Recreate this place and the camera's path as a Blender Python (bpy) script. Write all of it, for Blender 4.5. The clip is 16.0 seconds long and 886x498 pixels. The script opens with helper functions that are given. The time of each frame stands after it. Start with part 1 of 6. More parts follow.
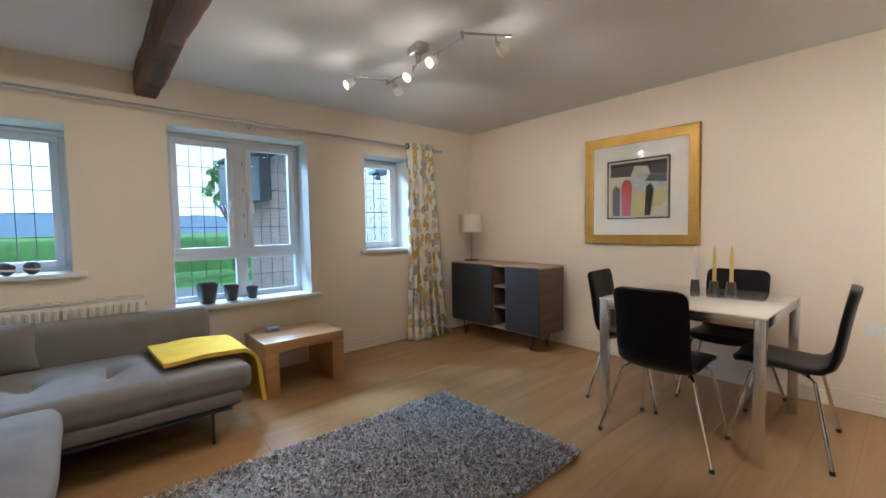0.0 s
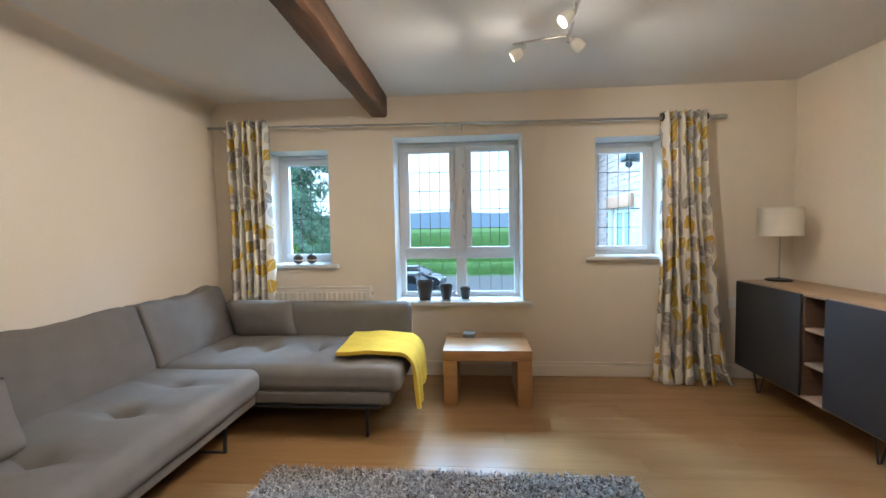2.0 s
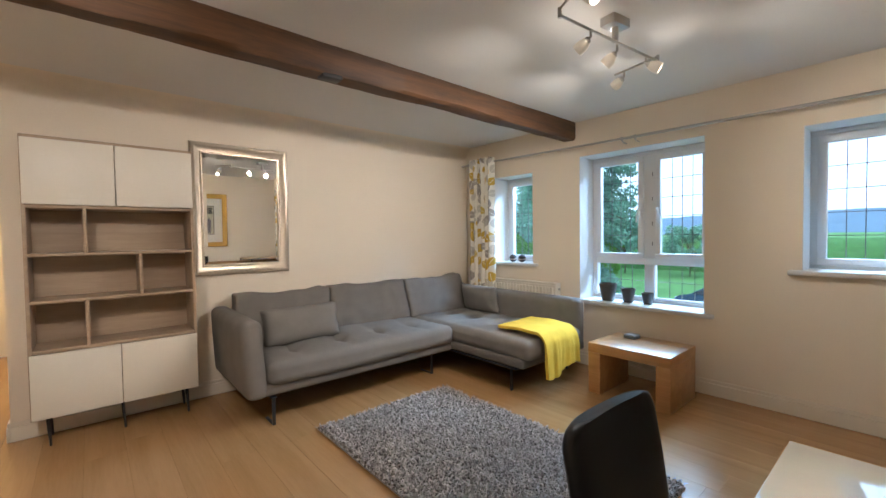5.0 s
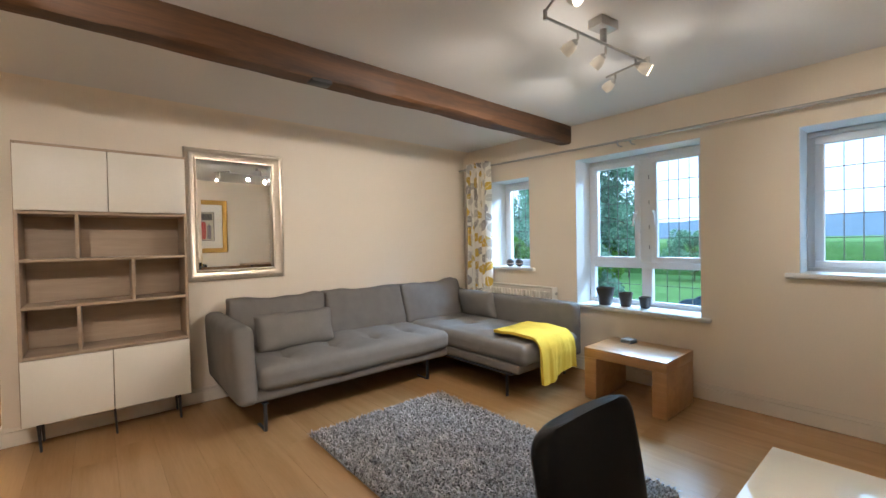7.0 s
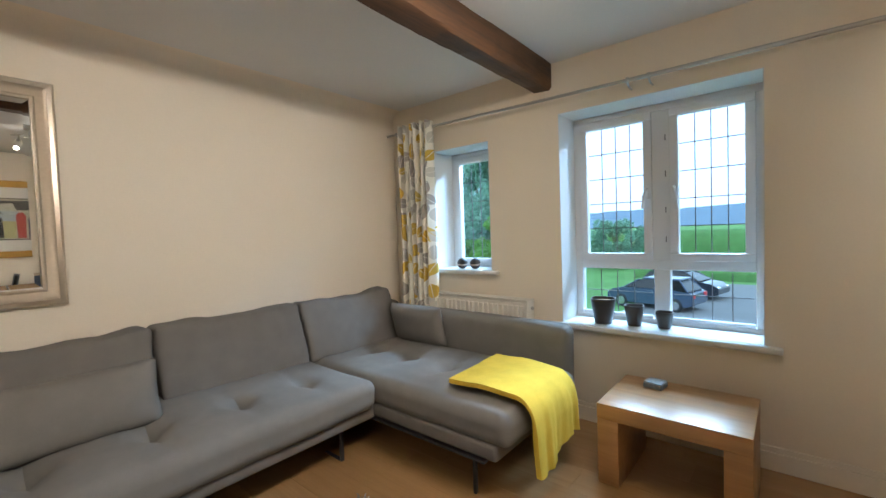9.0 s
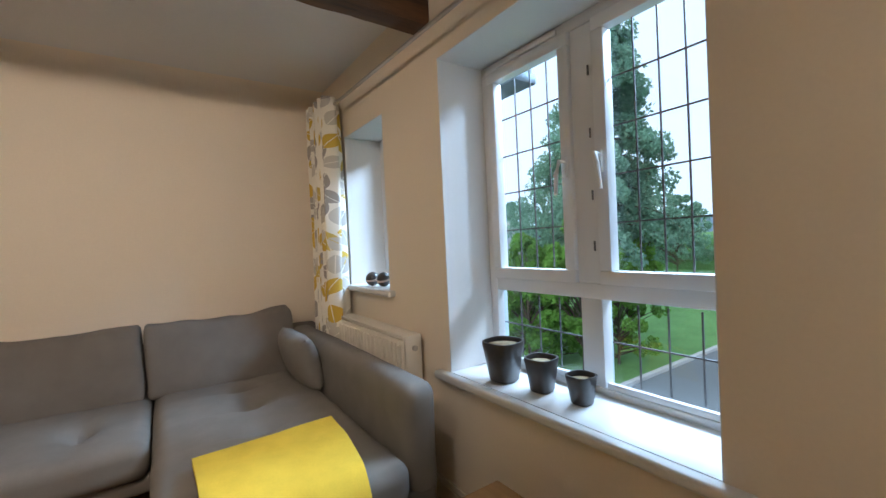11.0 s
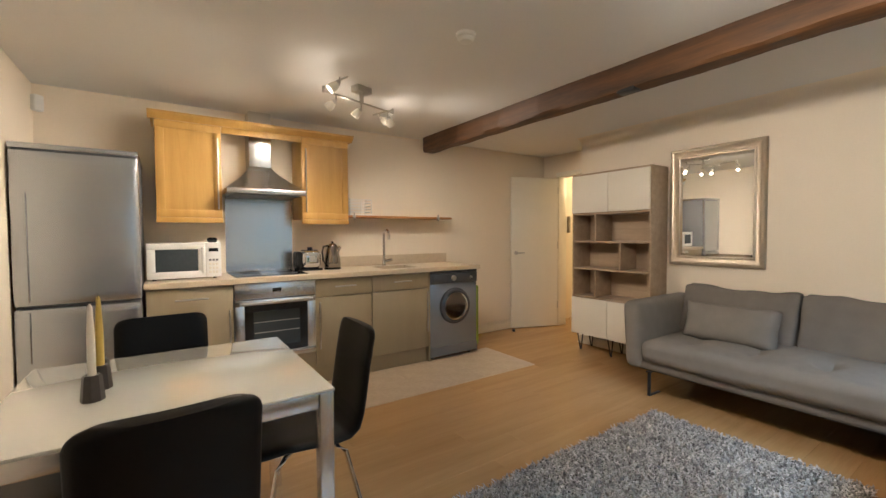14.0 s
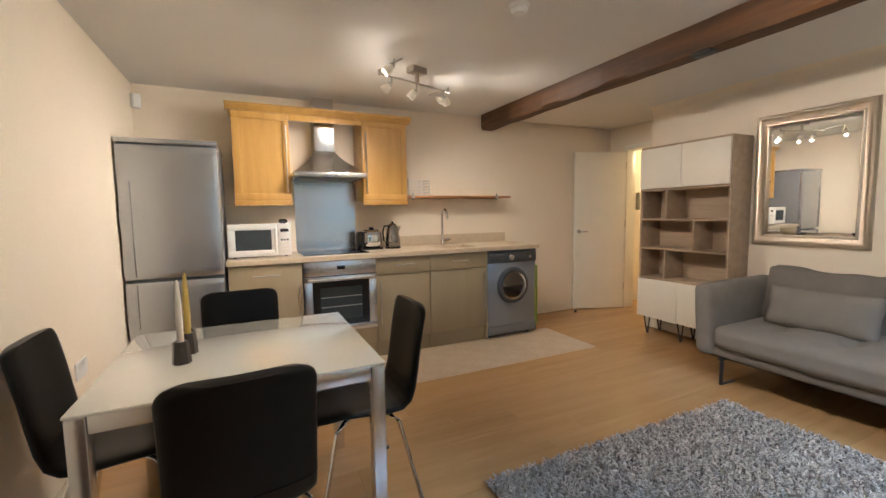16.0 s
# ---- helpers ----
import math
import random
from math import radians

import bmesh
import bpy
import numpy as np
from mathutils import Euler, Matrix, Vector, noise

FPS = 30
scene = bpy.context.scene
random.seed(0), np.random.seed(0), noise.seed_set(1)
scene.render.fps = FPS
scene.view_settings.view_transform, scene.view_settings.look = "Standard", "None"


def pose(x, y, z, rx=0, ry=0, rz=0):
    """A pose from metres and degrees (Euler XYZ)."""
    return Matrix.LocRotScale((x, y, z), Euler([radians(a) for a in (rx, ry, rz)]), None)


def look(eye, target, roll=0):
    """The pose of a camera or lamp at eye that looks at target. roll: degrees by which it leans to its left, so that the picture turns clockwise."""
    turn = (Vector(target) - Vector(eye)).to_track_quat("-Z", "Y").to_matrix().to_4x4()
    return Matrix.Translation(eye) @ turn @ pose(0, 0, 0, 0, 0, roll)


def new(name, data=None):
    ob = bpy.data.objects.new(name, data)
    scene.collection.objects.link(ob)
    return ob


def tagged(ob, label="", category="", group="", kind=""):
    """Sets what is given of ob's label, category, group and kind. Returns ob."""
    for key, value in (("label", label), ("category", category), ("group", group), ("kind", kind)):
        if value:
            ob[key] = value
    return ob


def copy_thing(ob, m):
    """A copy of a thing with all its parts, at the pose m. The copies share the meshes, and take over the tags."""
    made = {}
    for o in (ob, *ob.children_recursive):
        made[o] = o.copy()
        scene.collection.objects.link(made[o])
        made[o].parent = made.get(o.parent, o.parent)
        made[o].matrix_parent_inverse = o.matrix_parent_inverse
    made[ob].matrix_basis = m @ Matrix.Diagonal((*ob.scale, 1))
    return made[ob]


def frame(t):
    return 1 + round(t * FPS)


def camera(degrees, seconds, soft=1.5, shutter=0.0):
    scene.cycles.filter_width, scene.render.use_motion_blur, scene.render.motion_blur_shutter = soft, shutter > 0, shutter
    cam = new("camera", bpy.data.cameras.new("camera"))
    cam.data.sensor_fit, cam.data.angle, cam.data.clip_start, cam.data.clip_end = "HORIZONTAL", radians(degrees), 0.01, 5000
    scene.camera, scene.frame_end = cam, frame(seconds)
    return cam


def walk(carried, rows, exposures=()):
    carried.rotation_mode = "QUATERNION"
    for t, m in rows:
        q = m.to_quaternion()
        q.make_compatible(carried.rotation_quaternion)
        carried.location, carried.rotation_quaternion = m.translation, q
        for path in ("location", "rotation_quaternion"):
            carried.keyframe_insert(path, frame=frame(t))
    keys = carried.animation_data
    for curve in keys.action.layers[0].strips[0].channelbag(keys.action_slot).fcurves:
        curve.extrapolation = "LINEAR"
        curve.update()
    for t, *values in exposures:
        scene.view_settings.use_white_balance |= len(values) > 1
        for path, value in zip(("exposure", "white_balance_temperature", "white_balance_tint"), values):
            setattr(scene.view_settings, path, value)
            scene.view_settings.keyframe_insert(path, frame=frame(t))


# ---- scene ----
cam = camera(94.4, 16.0)

PATH = [
    (0, (1.57, -3.592, 1.192), (2.876, -2.081, 1.087), -1.0),
    (0.5, (1.757, -3.414, 1.172), (2.836, -1.733, 1.069), -1.0),
    (1, (1.966, -3.363, 1.199), (2.698, -1.504, 1.098), -1.2),
    (1.5, (2.353, -3.34, 1.205), (2.613, -1.36, 1.096), -1.0),
    (2, (2.702, -3.377, 1.236), (2.546, -1.385, 1.13), -1.0),
    (2.5, (3.068, -3.399, 1.239), (2.555, -1.468, 1.135), -0.9),
    (3, (3.384, -3.375, 1.233), (2.586, -1.544, 1.13), -0.8),
    (3.5, (3.682, -3.494, 1.233), (2.626, -1.799, 1.133), -0.7),
    (4, (3.905, -3.481, 1.237), (2.624, -1.949, 1.127), -0.7),
    (4.5, (4.047, -3.527, 1.236), (2.598, -2.153, 1.143), -0.5),
    (4.7, (4.116, -3.569, 1.241), (2.619, -2.245, 1.162), -0.6),
    (6.8, (4.24, -3.487, 1.231), (2.698, -2.213, 1.203), -1.1),
    (7, (4.199, -3.497, 1.23), (2.673, -2.205, 1.195), -1.1),
    (7.5, (3.908, -3.502, 1.26), (2.425, -2.161, 1.206), -1.2),
    (8, (3.596, -3.353, 1.242), (2.169, -1.953, 1.179), -1.4),
    (8.5, (3.339, -3.004, 1.246), (1.986, -1.533, 1.177), -1.7),
    (9, (3.183, -2.561, 1.234), (1.893, -1.034, 1.155), -2.0),
    (9.2, (3.153, -2.384, 1.244), (1.896, -0.831, 1.156), -2.2),
    (11.3, (3.547, -0.876, 1.174), (1.761, 0.024, 1.162), -2.3),
    (11.5, (3.572, -0.818, 1.169), (1.7, -0.113, 1.164), -2.0),
    (12, (3.777, -0.799, 1.164), (1.783, -0.635, 1.178), -1.5),
    (12.5, (4.012, -0.895, 1.191), (2.061, -1.335, 1.213), -0.9),
    (13, (4.204, -1.021, 1.212), (2.462, -2.005, 1.211), -0.3),
    (13.5, (4.33, -1.02, 1.235), (2.903, -2.421, 1.207), -0.2),
    (14, (4.423, -0.985, 1.244), (3.299, -2.639, 1.174), -0.3),
    (14.5, (4.45, -0.967, 1.246), (3.548, -2.748, 1.124), -0.4),
    (15, (4.444, -0.963, 1.252), (3.654, -2.793, 1.085), -0.6),
    (15.5, (4.432, -0.968, 1.247), (3.641, -2.796, 1.068), -0.8),
    (16, (4.377, -0.939, 1.256), (3.527, -2.741, 1.083), -0.9),
]
EXPOSURES = [(0.0, 0.58, 5650, 14), (1.5, 0.79, 5900, 14), (2.5, 0.73, 5850, 14), (4.5, 0.81, 5800, 14), (7.5, 0.86, 5850, 14), (8.5, 0.76, 5800, 12), (9.2, 0.61, 5800, 10),
             (11.5, 0.16, 6950, 21), (12.2, 0.34, 8000, 23), (12.6, 0.57, 8800, 24), (13.0, 0.77, 7700, 19), (13.5, 0.74, 6400, 13), (14.0, 0.75, 6250, 13), (16.0, 0.84, 6000, 14)]
walk(cam, [(t, look(eye, target, roll)) for t, eye, target, roll in PATH], EXPOSURES)

# ---- light ----
world = bpy.data.worlds.new("World")
scene.world = world
world.use_nodes = True
wn, wl = world.node_tree.nodes, world.node_tree.links
bg = wn["Background"]
sky = wn.new("ShaderNodeTexSky")
sky.sky_type = "NISHITA"
sky.sun_disc = False
sky.sun_elevation = radians(32)
sky.sun_rotation = radians(200)
sky.air_density, sky.dust_density, sky.ozone_density = 1.0, 5.0, 1.0
cloud = wn.new("ShaderNodeMix")
cloud.data_type = "RGBA"
cloud.inputs["Factor"].default_value = 0.8
cloud.inputs["B"].default_value = (16.0, 19.4, 23.2, 1)
wl.new(sky.outputs["Color"], cloud.inputs["A"])
wl.new(cloud.outputs["Result"], bg.inputs["Color"])
bg.inputs["Strength"].default_value = 0.08
sun = new("sun", bpy.data.lights.new("sun", "SUN"))
sun.data.energy, sun.data.angle, sun.data.color = 1.5, radians(25), (1.0, 0.96, 0.9)
sun.matrix_world = look((10, -30, 25), (0, 5, 0))



def window_sky(name, x, w, energy):
    """Sky light falling in through a window from above the opening."""
    lamp = new(name, bpy.data.lights.new(name, "AREA"))
    lamp.data.shape, lamp.data.size, lamp.data.size_y = "RECTANGLE", w, 0.9
    lamp.data.energy, lamp.data.color = energy, (0.46, 0.73, 1.0)
    lamp.matrix_world = look((x, 2.4, 3.3), (x, -1.2, 0.7))


window_sky("sky_light_1", 1.22, 0.6, 148)
window_sky("sky_light_2", 2.56, 1.1, 258)
window_sky("sky_light_3", 3.93, 0.6, 148)

# ---- materials ----
MATS = {}


def mat(name, color, rough=0.6, metal=0.0, var=0.08, scale=6.0, grain=60.0, bump=0.05, stretch=(1, 1, 1), spec=0.5,
        rand=0.0, emit=None, coat=0.0, bump_d=0.002):
    """A surface with broad variation, fine grain and a light bump, at real size."""
    if name in MATS:
        return MATS[name]
    m = bpy.data.materials.new(name)
    m.use_nodes = True
    n, l = m.node_tree.nodes, m.node_tree.links
    b = n["Principled BSDF"]
    tc = n.new("ShaderNodeTexCoord")
    mp = n.new("ShaderNodeMapping")
    mp.inputs["Scale"].default_value = stretch
    l.new(tc.outputs["Object"], mp.inputs["Vector"])
    n1, n2 = n.new("ShaderNodeTexNoise"), n.new("ShaderNodeTexNoise")
    n1.inputs["Scale"].default_value, n2.inputs["Scale"].default_value = scale, grain
    n1.inputs["Detail"].default_value, n2.inputs["Detail"].default_value = 4, 6
    l.new(mp.outputs["Vector"], n1.inputs["Vector"])
    l.new(mp.outputs["Vector"], n2.inputs["Vector"])
    add = n.new("ShaderNodeMath")
    add.operation = "ADD"
    l.new(n1.outputs["Fac"], add.inputs[0])
    l.new(n2.outputs["Fac"], add.inputs[1])
    val = add.outputs[0]
    if rand:
        info = n.new("ShaderNodeObjectInfo")
        mul = n.new("ShaderNodeMath")
        mul.operation = "MULTIPLY_ADD"
        mul.inputs[1].default_value, mul.inputs[2].default_value = rand, -rand / 2
        l.new(info.outputs["Random"], mul.inputs[0])
        a2 = n.new("ShaderNodeMath")
        a2.operation = "ADD"
        l.new(val, a2.inputs[0])
        l.new(mul.outputs[0], a2.inputs[1])
        val = a2.outputs[0]
    mr = n.new("ShaderNodeMapRange")
    mr.inputs["From Min"].default_value, mr.inputs["From Max"].default_value = 0.55, 1.45
    mr.inputs["To Min"].default_value, mr.inputs["To Max"].default_value = 1 - var, 1 + var
    l.new(val, mr.inputs["Value"])
    mx = n.new("ShaderNodeMix")
    mx.data_type, mx.blend_type = "RGBA", "MULTIPLY"
    mx.inputs["Factor"].default_value = 1
    mx.inputs["A"].default_value = (*color, 1)
    l.new(mr.outputs["Result"], mx.inputs["B"])
    l.new(mx.outputs["Result"], b.inputs["Base Color"])
    b.inputs["Roughness"].default_value, b.inputs["Metallic"].default_value = rough, metal
    b.inputs["Specular IOR Level"].default_value = spec
    b.inputs["Coat Weight"].default_value = coat
    if bump:
        bp = n.new("ShaderNodeBump")
        bp.inputs["Strength"].default_value, bp.inputs["Distance"].default_value = bump, bump_d
        l.new(n2.outputs["Fac"], bp.inputs["Height"])
        l.new(bp.outputs["Normal"], b.inputs["Normal"])
    if emit:
        b.inputs["Emission Color"].default_value = (*emit[0], 1)
        b.inputs["Emission Strength"].default_value = emit[1]
    MATS[name] = m
    return m


def wood(name, light, dark, axis=0, rough=0.45, scale=1.0, rand=0.0, bump=0.15):
    """Wood with long grain along one axis, growth bands and pores."""
    if name in MATS:
        return MATS[name]
    m = bpy.data.materials.new(name)
    m.use_nodes = True
    n, l = m.node_tree.nodes, m.node_tree.links
    b = n["Principled BSDF"]
    tc, mp = n.new("ShaderNodeTexCoord"), n.new("ShaderNodeMapping")
    s = [9.0 * scale] * 3
    s[axis] = 0.7 * scale
    mp.inputs["Scale"].default_value = s
    if rand:
        info = n.new("ShaderNodeObjectInfo")
        off = n.new("ShaderNodeMath")
        off.operation = "MULTIPLY"
        off.inputs[1].default_value = 37.0
        l.new(info.outputs["Random"], off.inputs[0])
        l.new(off.outputs[0], mp.inputs["Location"])
    l.new(tc.outputs["Object"], mp.inputs["Vector"])
    n1, n2 = n.new("ShaderNodeTexNoise"), n.new("ShaderNodeTexNoise")
    n1.inputs["Scale"].default_value, n1.inputs["Detail"].default_value = 1.6, 8
    n1.inputs["Distortion"].default_value = 0.6
    n2.inputs["Scale"].default_value, n2.inputs["Detail"].default_value = 14.0, 5
    l.new(mp.outputs["Vector"], n1.inputs["Vector"])
    l.new(mp.outputs["Vector"], n2.inputs["Vector"])
    mix = n.new("ShaderNodeMath")
    mix.operation = "MULTIPLY_ADD"
    mix.inputs[1].default_value = 0.35
    l.new(n2.outputs["Fac"], mix.inputs[0])
    l.new(n1.outputs["Fac"], mix.inputs[2])
    val = mix.outputs[0]
    if rand:
        mul, a2 = n.new("ShaderNodeMath"), n.new("ShaderNodeMath")
        mul.operation, a2.operation = "MULTIPLY_ADD", "ADD"
        mul.inputs[1].default_value, mul.inputs[2].default_value = rand, -rand / 2
        l.new(info.outputs["Random"], mul.inputs[0])
        l.new(val, a2.inputs[0])
        l.new(mul.outputs[0], a2.inputs[1])
        val = a2.outputs[0]
    cr = n.new("ShaderNodeValToRGB")
    cr.color_ramp.elements[0].position, cr.color_ramp.elements[0].color = 0.42, (*dark, 1)
    cr.color_ramp.elements[1].position, cr.color_ramp.elements[1].color = 0.85, (*light, 1)
    l.new(val, cr.inputs["Fac"])
    l.new(cr.outputs["Color"], b.inputs["Base Color"])
    b.inputs["Roughness"].default_value = rough
    bp = n.new("ShaderNodeBump")
    bp.inputs["Strength"].default_value, bp.inputs["Distance"].default_value = bump, 0.002
    l.new(val, bp.inputs["Height"])
    l.new(bp.outputs["Normal"], b.inputs["Normal"])
    MATS[name] = m
    return m


def glass_mat(name, tint=(1, 1, 1), rough=0.0, shine=0.03):
    if name in MATS:
        return MATS[name]
    m = bpy.data.materials.new(name)
    m.use_nodes = True
    n, l = m.node_tree.nodes, m.node_tree.links
    tr, gl, mx = n.new("ShaderNodeBsdfTransparent"), n.new("ShaderNodeBsdfGlossy"), n.new("ShaderNodeMixShader")
    tr.inputs["Color"].default_value = (*tint, 1)
    gl.inputs["Roughness"].default_value = rough
    mx.inputs["Fac"].default_value = shine
    l.new(tr.outputs["BSDF"], mx.inputs[1])
    l.new(gl.outputs["BSDF"], mx.inputs[2])
    l.new(mx.outputs["Shader"], n["Material Output"].inputs["Surface"])
    MATS[name] = m
    return m


WALL = mat("cream wall paint", (0.82, 0.725, 0.595), 0.75, var=0.03, scale=1.6, grain=90, bump=0.12)
CEIL = mat("white ceiling paint", (0.74, 0.725, 0.70), 0.8, var=0.03, scale=1.2, grain=80, bump=0.1)
SKIRT = mat("cream gloss paint", (0.80, 0.725, 0.61), 0.4, var=0.02, bump=0.04)
WHITE = mat("white gloss paint", (0.70, 0.69, 0.67), 0.4, var=0.02, bump=0.04)
REVEAL = mat("white reveal paint", (0.71, 0.70, 0.68), 0.6, var=0.02, bump=0.08)
UPVC = mat("white window plastic", (0.76, 0.76, 0.76), 0.3, var=0.01, bump=0.02)
DOORP = mat("cream door paint", (0.80, 0.76, 0.66), 0.35, var=0.03, bump=0.04)
OAKF = wood("laminate floor oak", (0.42, 0.246, 0.105), (0.345, 0.195, 0.080), 0, 0.20, 0.8, rand=0.10, bump=0.03)
VINYL = mat("pale vinyl tile", (0.48, 0.375, 0.27), 0.25, var=0.14, scale=9, grain=40, bump=0.05, rand=0.12)
BEAMW = wood("dark stained beam oak", (0.125, 0.053, 0.017), (0.032, 0.0145, 0.0055), 1, 0.6, 1.1, bump=0.6)
TWOOD = wood("golden oak", (0.50, 0.272, 0.105), (0.38, 0.19, 0.068), 0, 0.35, 1.0)
BEECH = wood("beech cabinet", (0.60, 0.35, 0.10), (0.50, 0.275, 0.068), 2, 0.38, 1.0, bump=0.05)
PBEECH = wood("pale beech cabinet", (0.36, 0.295, 0.19), (0.34, 0.277, 0.175), 2, 0.42, 1.0, bump=0.05)
GOAK = wood("grey oak veneer", (0.44, 0.325, 0.22), (0.33, 0.238, 0.16), 1, 0.5, 1.2)
BRWN = wood("brown walnut veneer", (0.13, 0.078, 0.05), (0.075, 0.042, 0.026), 0, 0.5, 1.2)
WTOP = mat("beige laminate worktop", (0.60, 0.49, 0.355), 0.35, var=0.10, scale=20, grain=160, bump=0.02)
STEEL = mat("brushed steel", (0.72, 0.73, 0.74), 0.26, 1.0, var=0.06, scale=4, grain=120, bump=0.04, stretch=(0.3, 1, 6))
CHROME = mat("chrome", (0.75, 0.75, 0.76), 0.08, 1.0, var=0.02, bump=0)
SATIN = mat("satin nickel", (0.50, 0.48, 0.45), 0.3, 1.0, var=0.04, bump=0.01)
BLACKM = mat("black metal", (0.02, 0.02, 0.022), 0.4, 0.0, var=0.2, bump=0.03)
SILVERP = mat("silver appliance", (0.46, 0.485, 0.52), 0.24, 0.8, var=0.03, bump=0.02)
GREYP = mat("grey plastic", (0.16, 0.165, 0.175), 0.4, var=0.05, bump=0.02)
BLACKP = mat("black gloss", (0.012, 0.012, 0.014), 0.12, var=0.1, bump=0.0)
WPLAST = mat("white plastic", (0.78, 0.77, 0.74), 0.35, var=0.02, bump=0.01)
LEATH = mat("black leather", (0.006, 0.0055, 0.0055), 0.36, var=0.25, scale=12, grain=260, bump=0.25, bump_d=0.001, spec=0.2)
SOFA = mat("grey woven fabric", (0.208, 0.192, 0.173), 0.92, var=0.13, scale=10, grain=420, bump=0.5, bump_d=0.0015, spec=0.2)
SOFA2 = mat("dark grey woven fabric", (0.178, 0.161, 0.143), 0.92, var=0.13, scale=10, grain=420, bump=0.5, bump_d=0.0015, spec=0.2)
THROW = mat("yellow knitted wool", (0.71, 0.475, 0.055), 0.95, var=0.12, scale=14, grain=300, bump=0.6, bump_d=0.002, spec=0.15)
SLATE = mat("slate grey lacquer", (0.036, 0.038, 0.044), 0.45, var=0.06, bump=0.03)
WDOOR = mat("white lacquer", (0.74, 0.69, 0.60), 0.4, var=0.02, bump=0.02)
GOLD = mat("aged gold leaf", (0.47, 0.28, 0.068), 0.36, 0.85, var=0.22, scale=9, grain=70, bump=0.1)
CHAMP = mat("champagne silver leaf", (0.50, 0.43, 0.34), 0.33, 0.85, var=0.08, scale=8, grain=60, bump=0.08)
MIRROR = mat("mirror silver", (0.88, 0.89, 0.88), 0.01, 1.0, var=0.0, bump=0)
MOUNTB = mat("white mount card", (0.78, 0.76, 0.71), 0.7, var=0.02, bump=0.05)
GLASS = glass_mat("window glass", (0.87, 0.97, 1.0))
PGLASS = glass_mat("picture glass", shine=0.05)
TGLASS = mat("white back painted glass", (0.76, 0.76, 0.69), 0.015, var=0.01, bump=0, spec=0.8, coat=1.0)
LEAD = mat("lead strip", (0.15, 0.155, 0.16), 0.5, 0.3, var=0.1, bump=0.05)
POTM = mat("grey glazed pot", (0.05, 0.042, 0.038), 0.3, var=0.2, scale=20, bump=0.06)
SOIL = mat("pale dry soil", (0.40, 0.30, 0.18), 0.95, var=0.3, scale=30, bump=0.5)
SHADEG = mat("lit frosted glass", (0.66, 0.62, 0.55), 0.35, var=0.02, bump=0, emit=((1.0, 0.80, 0.5), 0.06))
BULB = mat("glowing bulb", (1, 1, 1), 0.4, var=0, bump=0, emit=((1.0, 0.80, 0.48), 15.0))
LSHADE = mat("cream linen shade", (0.74, 0.69, 0.58), 0.9, var=0.05, grain=300, bump=0.3)
RUGM = mat("grey shag wool", (0.50, 0.475, 0.455), 0.95, var=0.3, scale=30, grain=140, bump=0.2, spec=0.1)
LIME = mat("lime green plastic", (0.20, 0.30, 0.02), 0.5, var=0.06)
WAXW = mat("white wax", (0.75, 0.71, 0.62), 0.5, var=0.04)
WAXY = mat("yellow wax", (0.60, 0.42, 0.10), 0.5, var=0.06)


# ---- building helpers ----
def box(bm, x0, x1, y0, y1, z0, z1, bev=0.0, seg=2):
    """An axis-aligned block, its edges rounded by bev."""
    vs = bmesh.ops.create_cube(bm, size=1.0)["verts"]
    for v in vs:
        v.co = Vector(((x0 + x1) / 2 + v.co.x * (x1 - x0), (y0 + y1) / 2 + v.co.y * (y1 - y0), (z0 + z1) / 2 + v.co.z * (z1 - z0)))
    if bev:
        es = list({e for v in vs for e in v.link_edges})
        bmesh.ops.bevel(bm, geom=es, offset=bev, segments=seg, profile=0.5, affect="EDGES")
    return bm


def B(x0, x1, y0, y1, z0, z1, bev=0.0, seg=2):
    return box(bmesh.new(), min(x0, x1), max(x0, x1), min(y0, y1), max(y0, y1), min(z0, z1), max(z0, z1), bev, seg)


def tube(bm, pts, r, seg=10, caps=True):
    """A round tube through points; r is one radius or one per point."""
    pts = [Vector(p) for p in pts]
    rings = []
    for i, p in enumerate(pts):
        a, b = pts[max(i - 1, 0)], pts[min(i + 1, len(pts) - 1)]
        d = (b - a).normalized()
        up = Vector((0, 0, 1)) if abs(d.z) < 0.9 else Vector((1, 0, 0))
        u = d.cross(up).normalized()
        w = d.cross(u).normalized()
        rr = r[i] if isinstance(r, (list, tuple)) else r
        rings.append([bm.verts.new(p + (u * math.cos(2 * math.pi * k / seg) + w * math.sin(2 * math.pi * k / seg)) * rr) for k in range(seg)])
    for a, b in zip(rings, rings[1:]):
        for k in range(seg):
            bm.faces.new((a[k], a[(k + 1) % seg], b[(k + 1) % seg], b[k]))
    if caps:
        bm.faces.new(rings[0][::-1])
        bm.faces.new(rings[-1])
    return bm


def lathe(profile, seg=24, at=(0, 0, 0)):
    """A turned body from (radius, height) pairs, bottom to top."""
    bm = bmesh.new()
    rings = []
    for r, z in profile:
        rings.append([bm.verts.new((at[0] + r * math.cos(2 * math.pi * k / seg), at[1] + r * math.sin(2 * math.pi * k / seg), at[2] + z)) for k in range(seg)])
    for a, b in zip(rings, rings[1:]):
        for k in range(seg):
            bm.faces.new((a[k], a[(k + 1) % seg], b[(k + 1) % seg], b[k]))
    bm.faces.new(rings[0][::-1])
    bm.faces.new(rings[-1])
    return bm


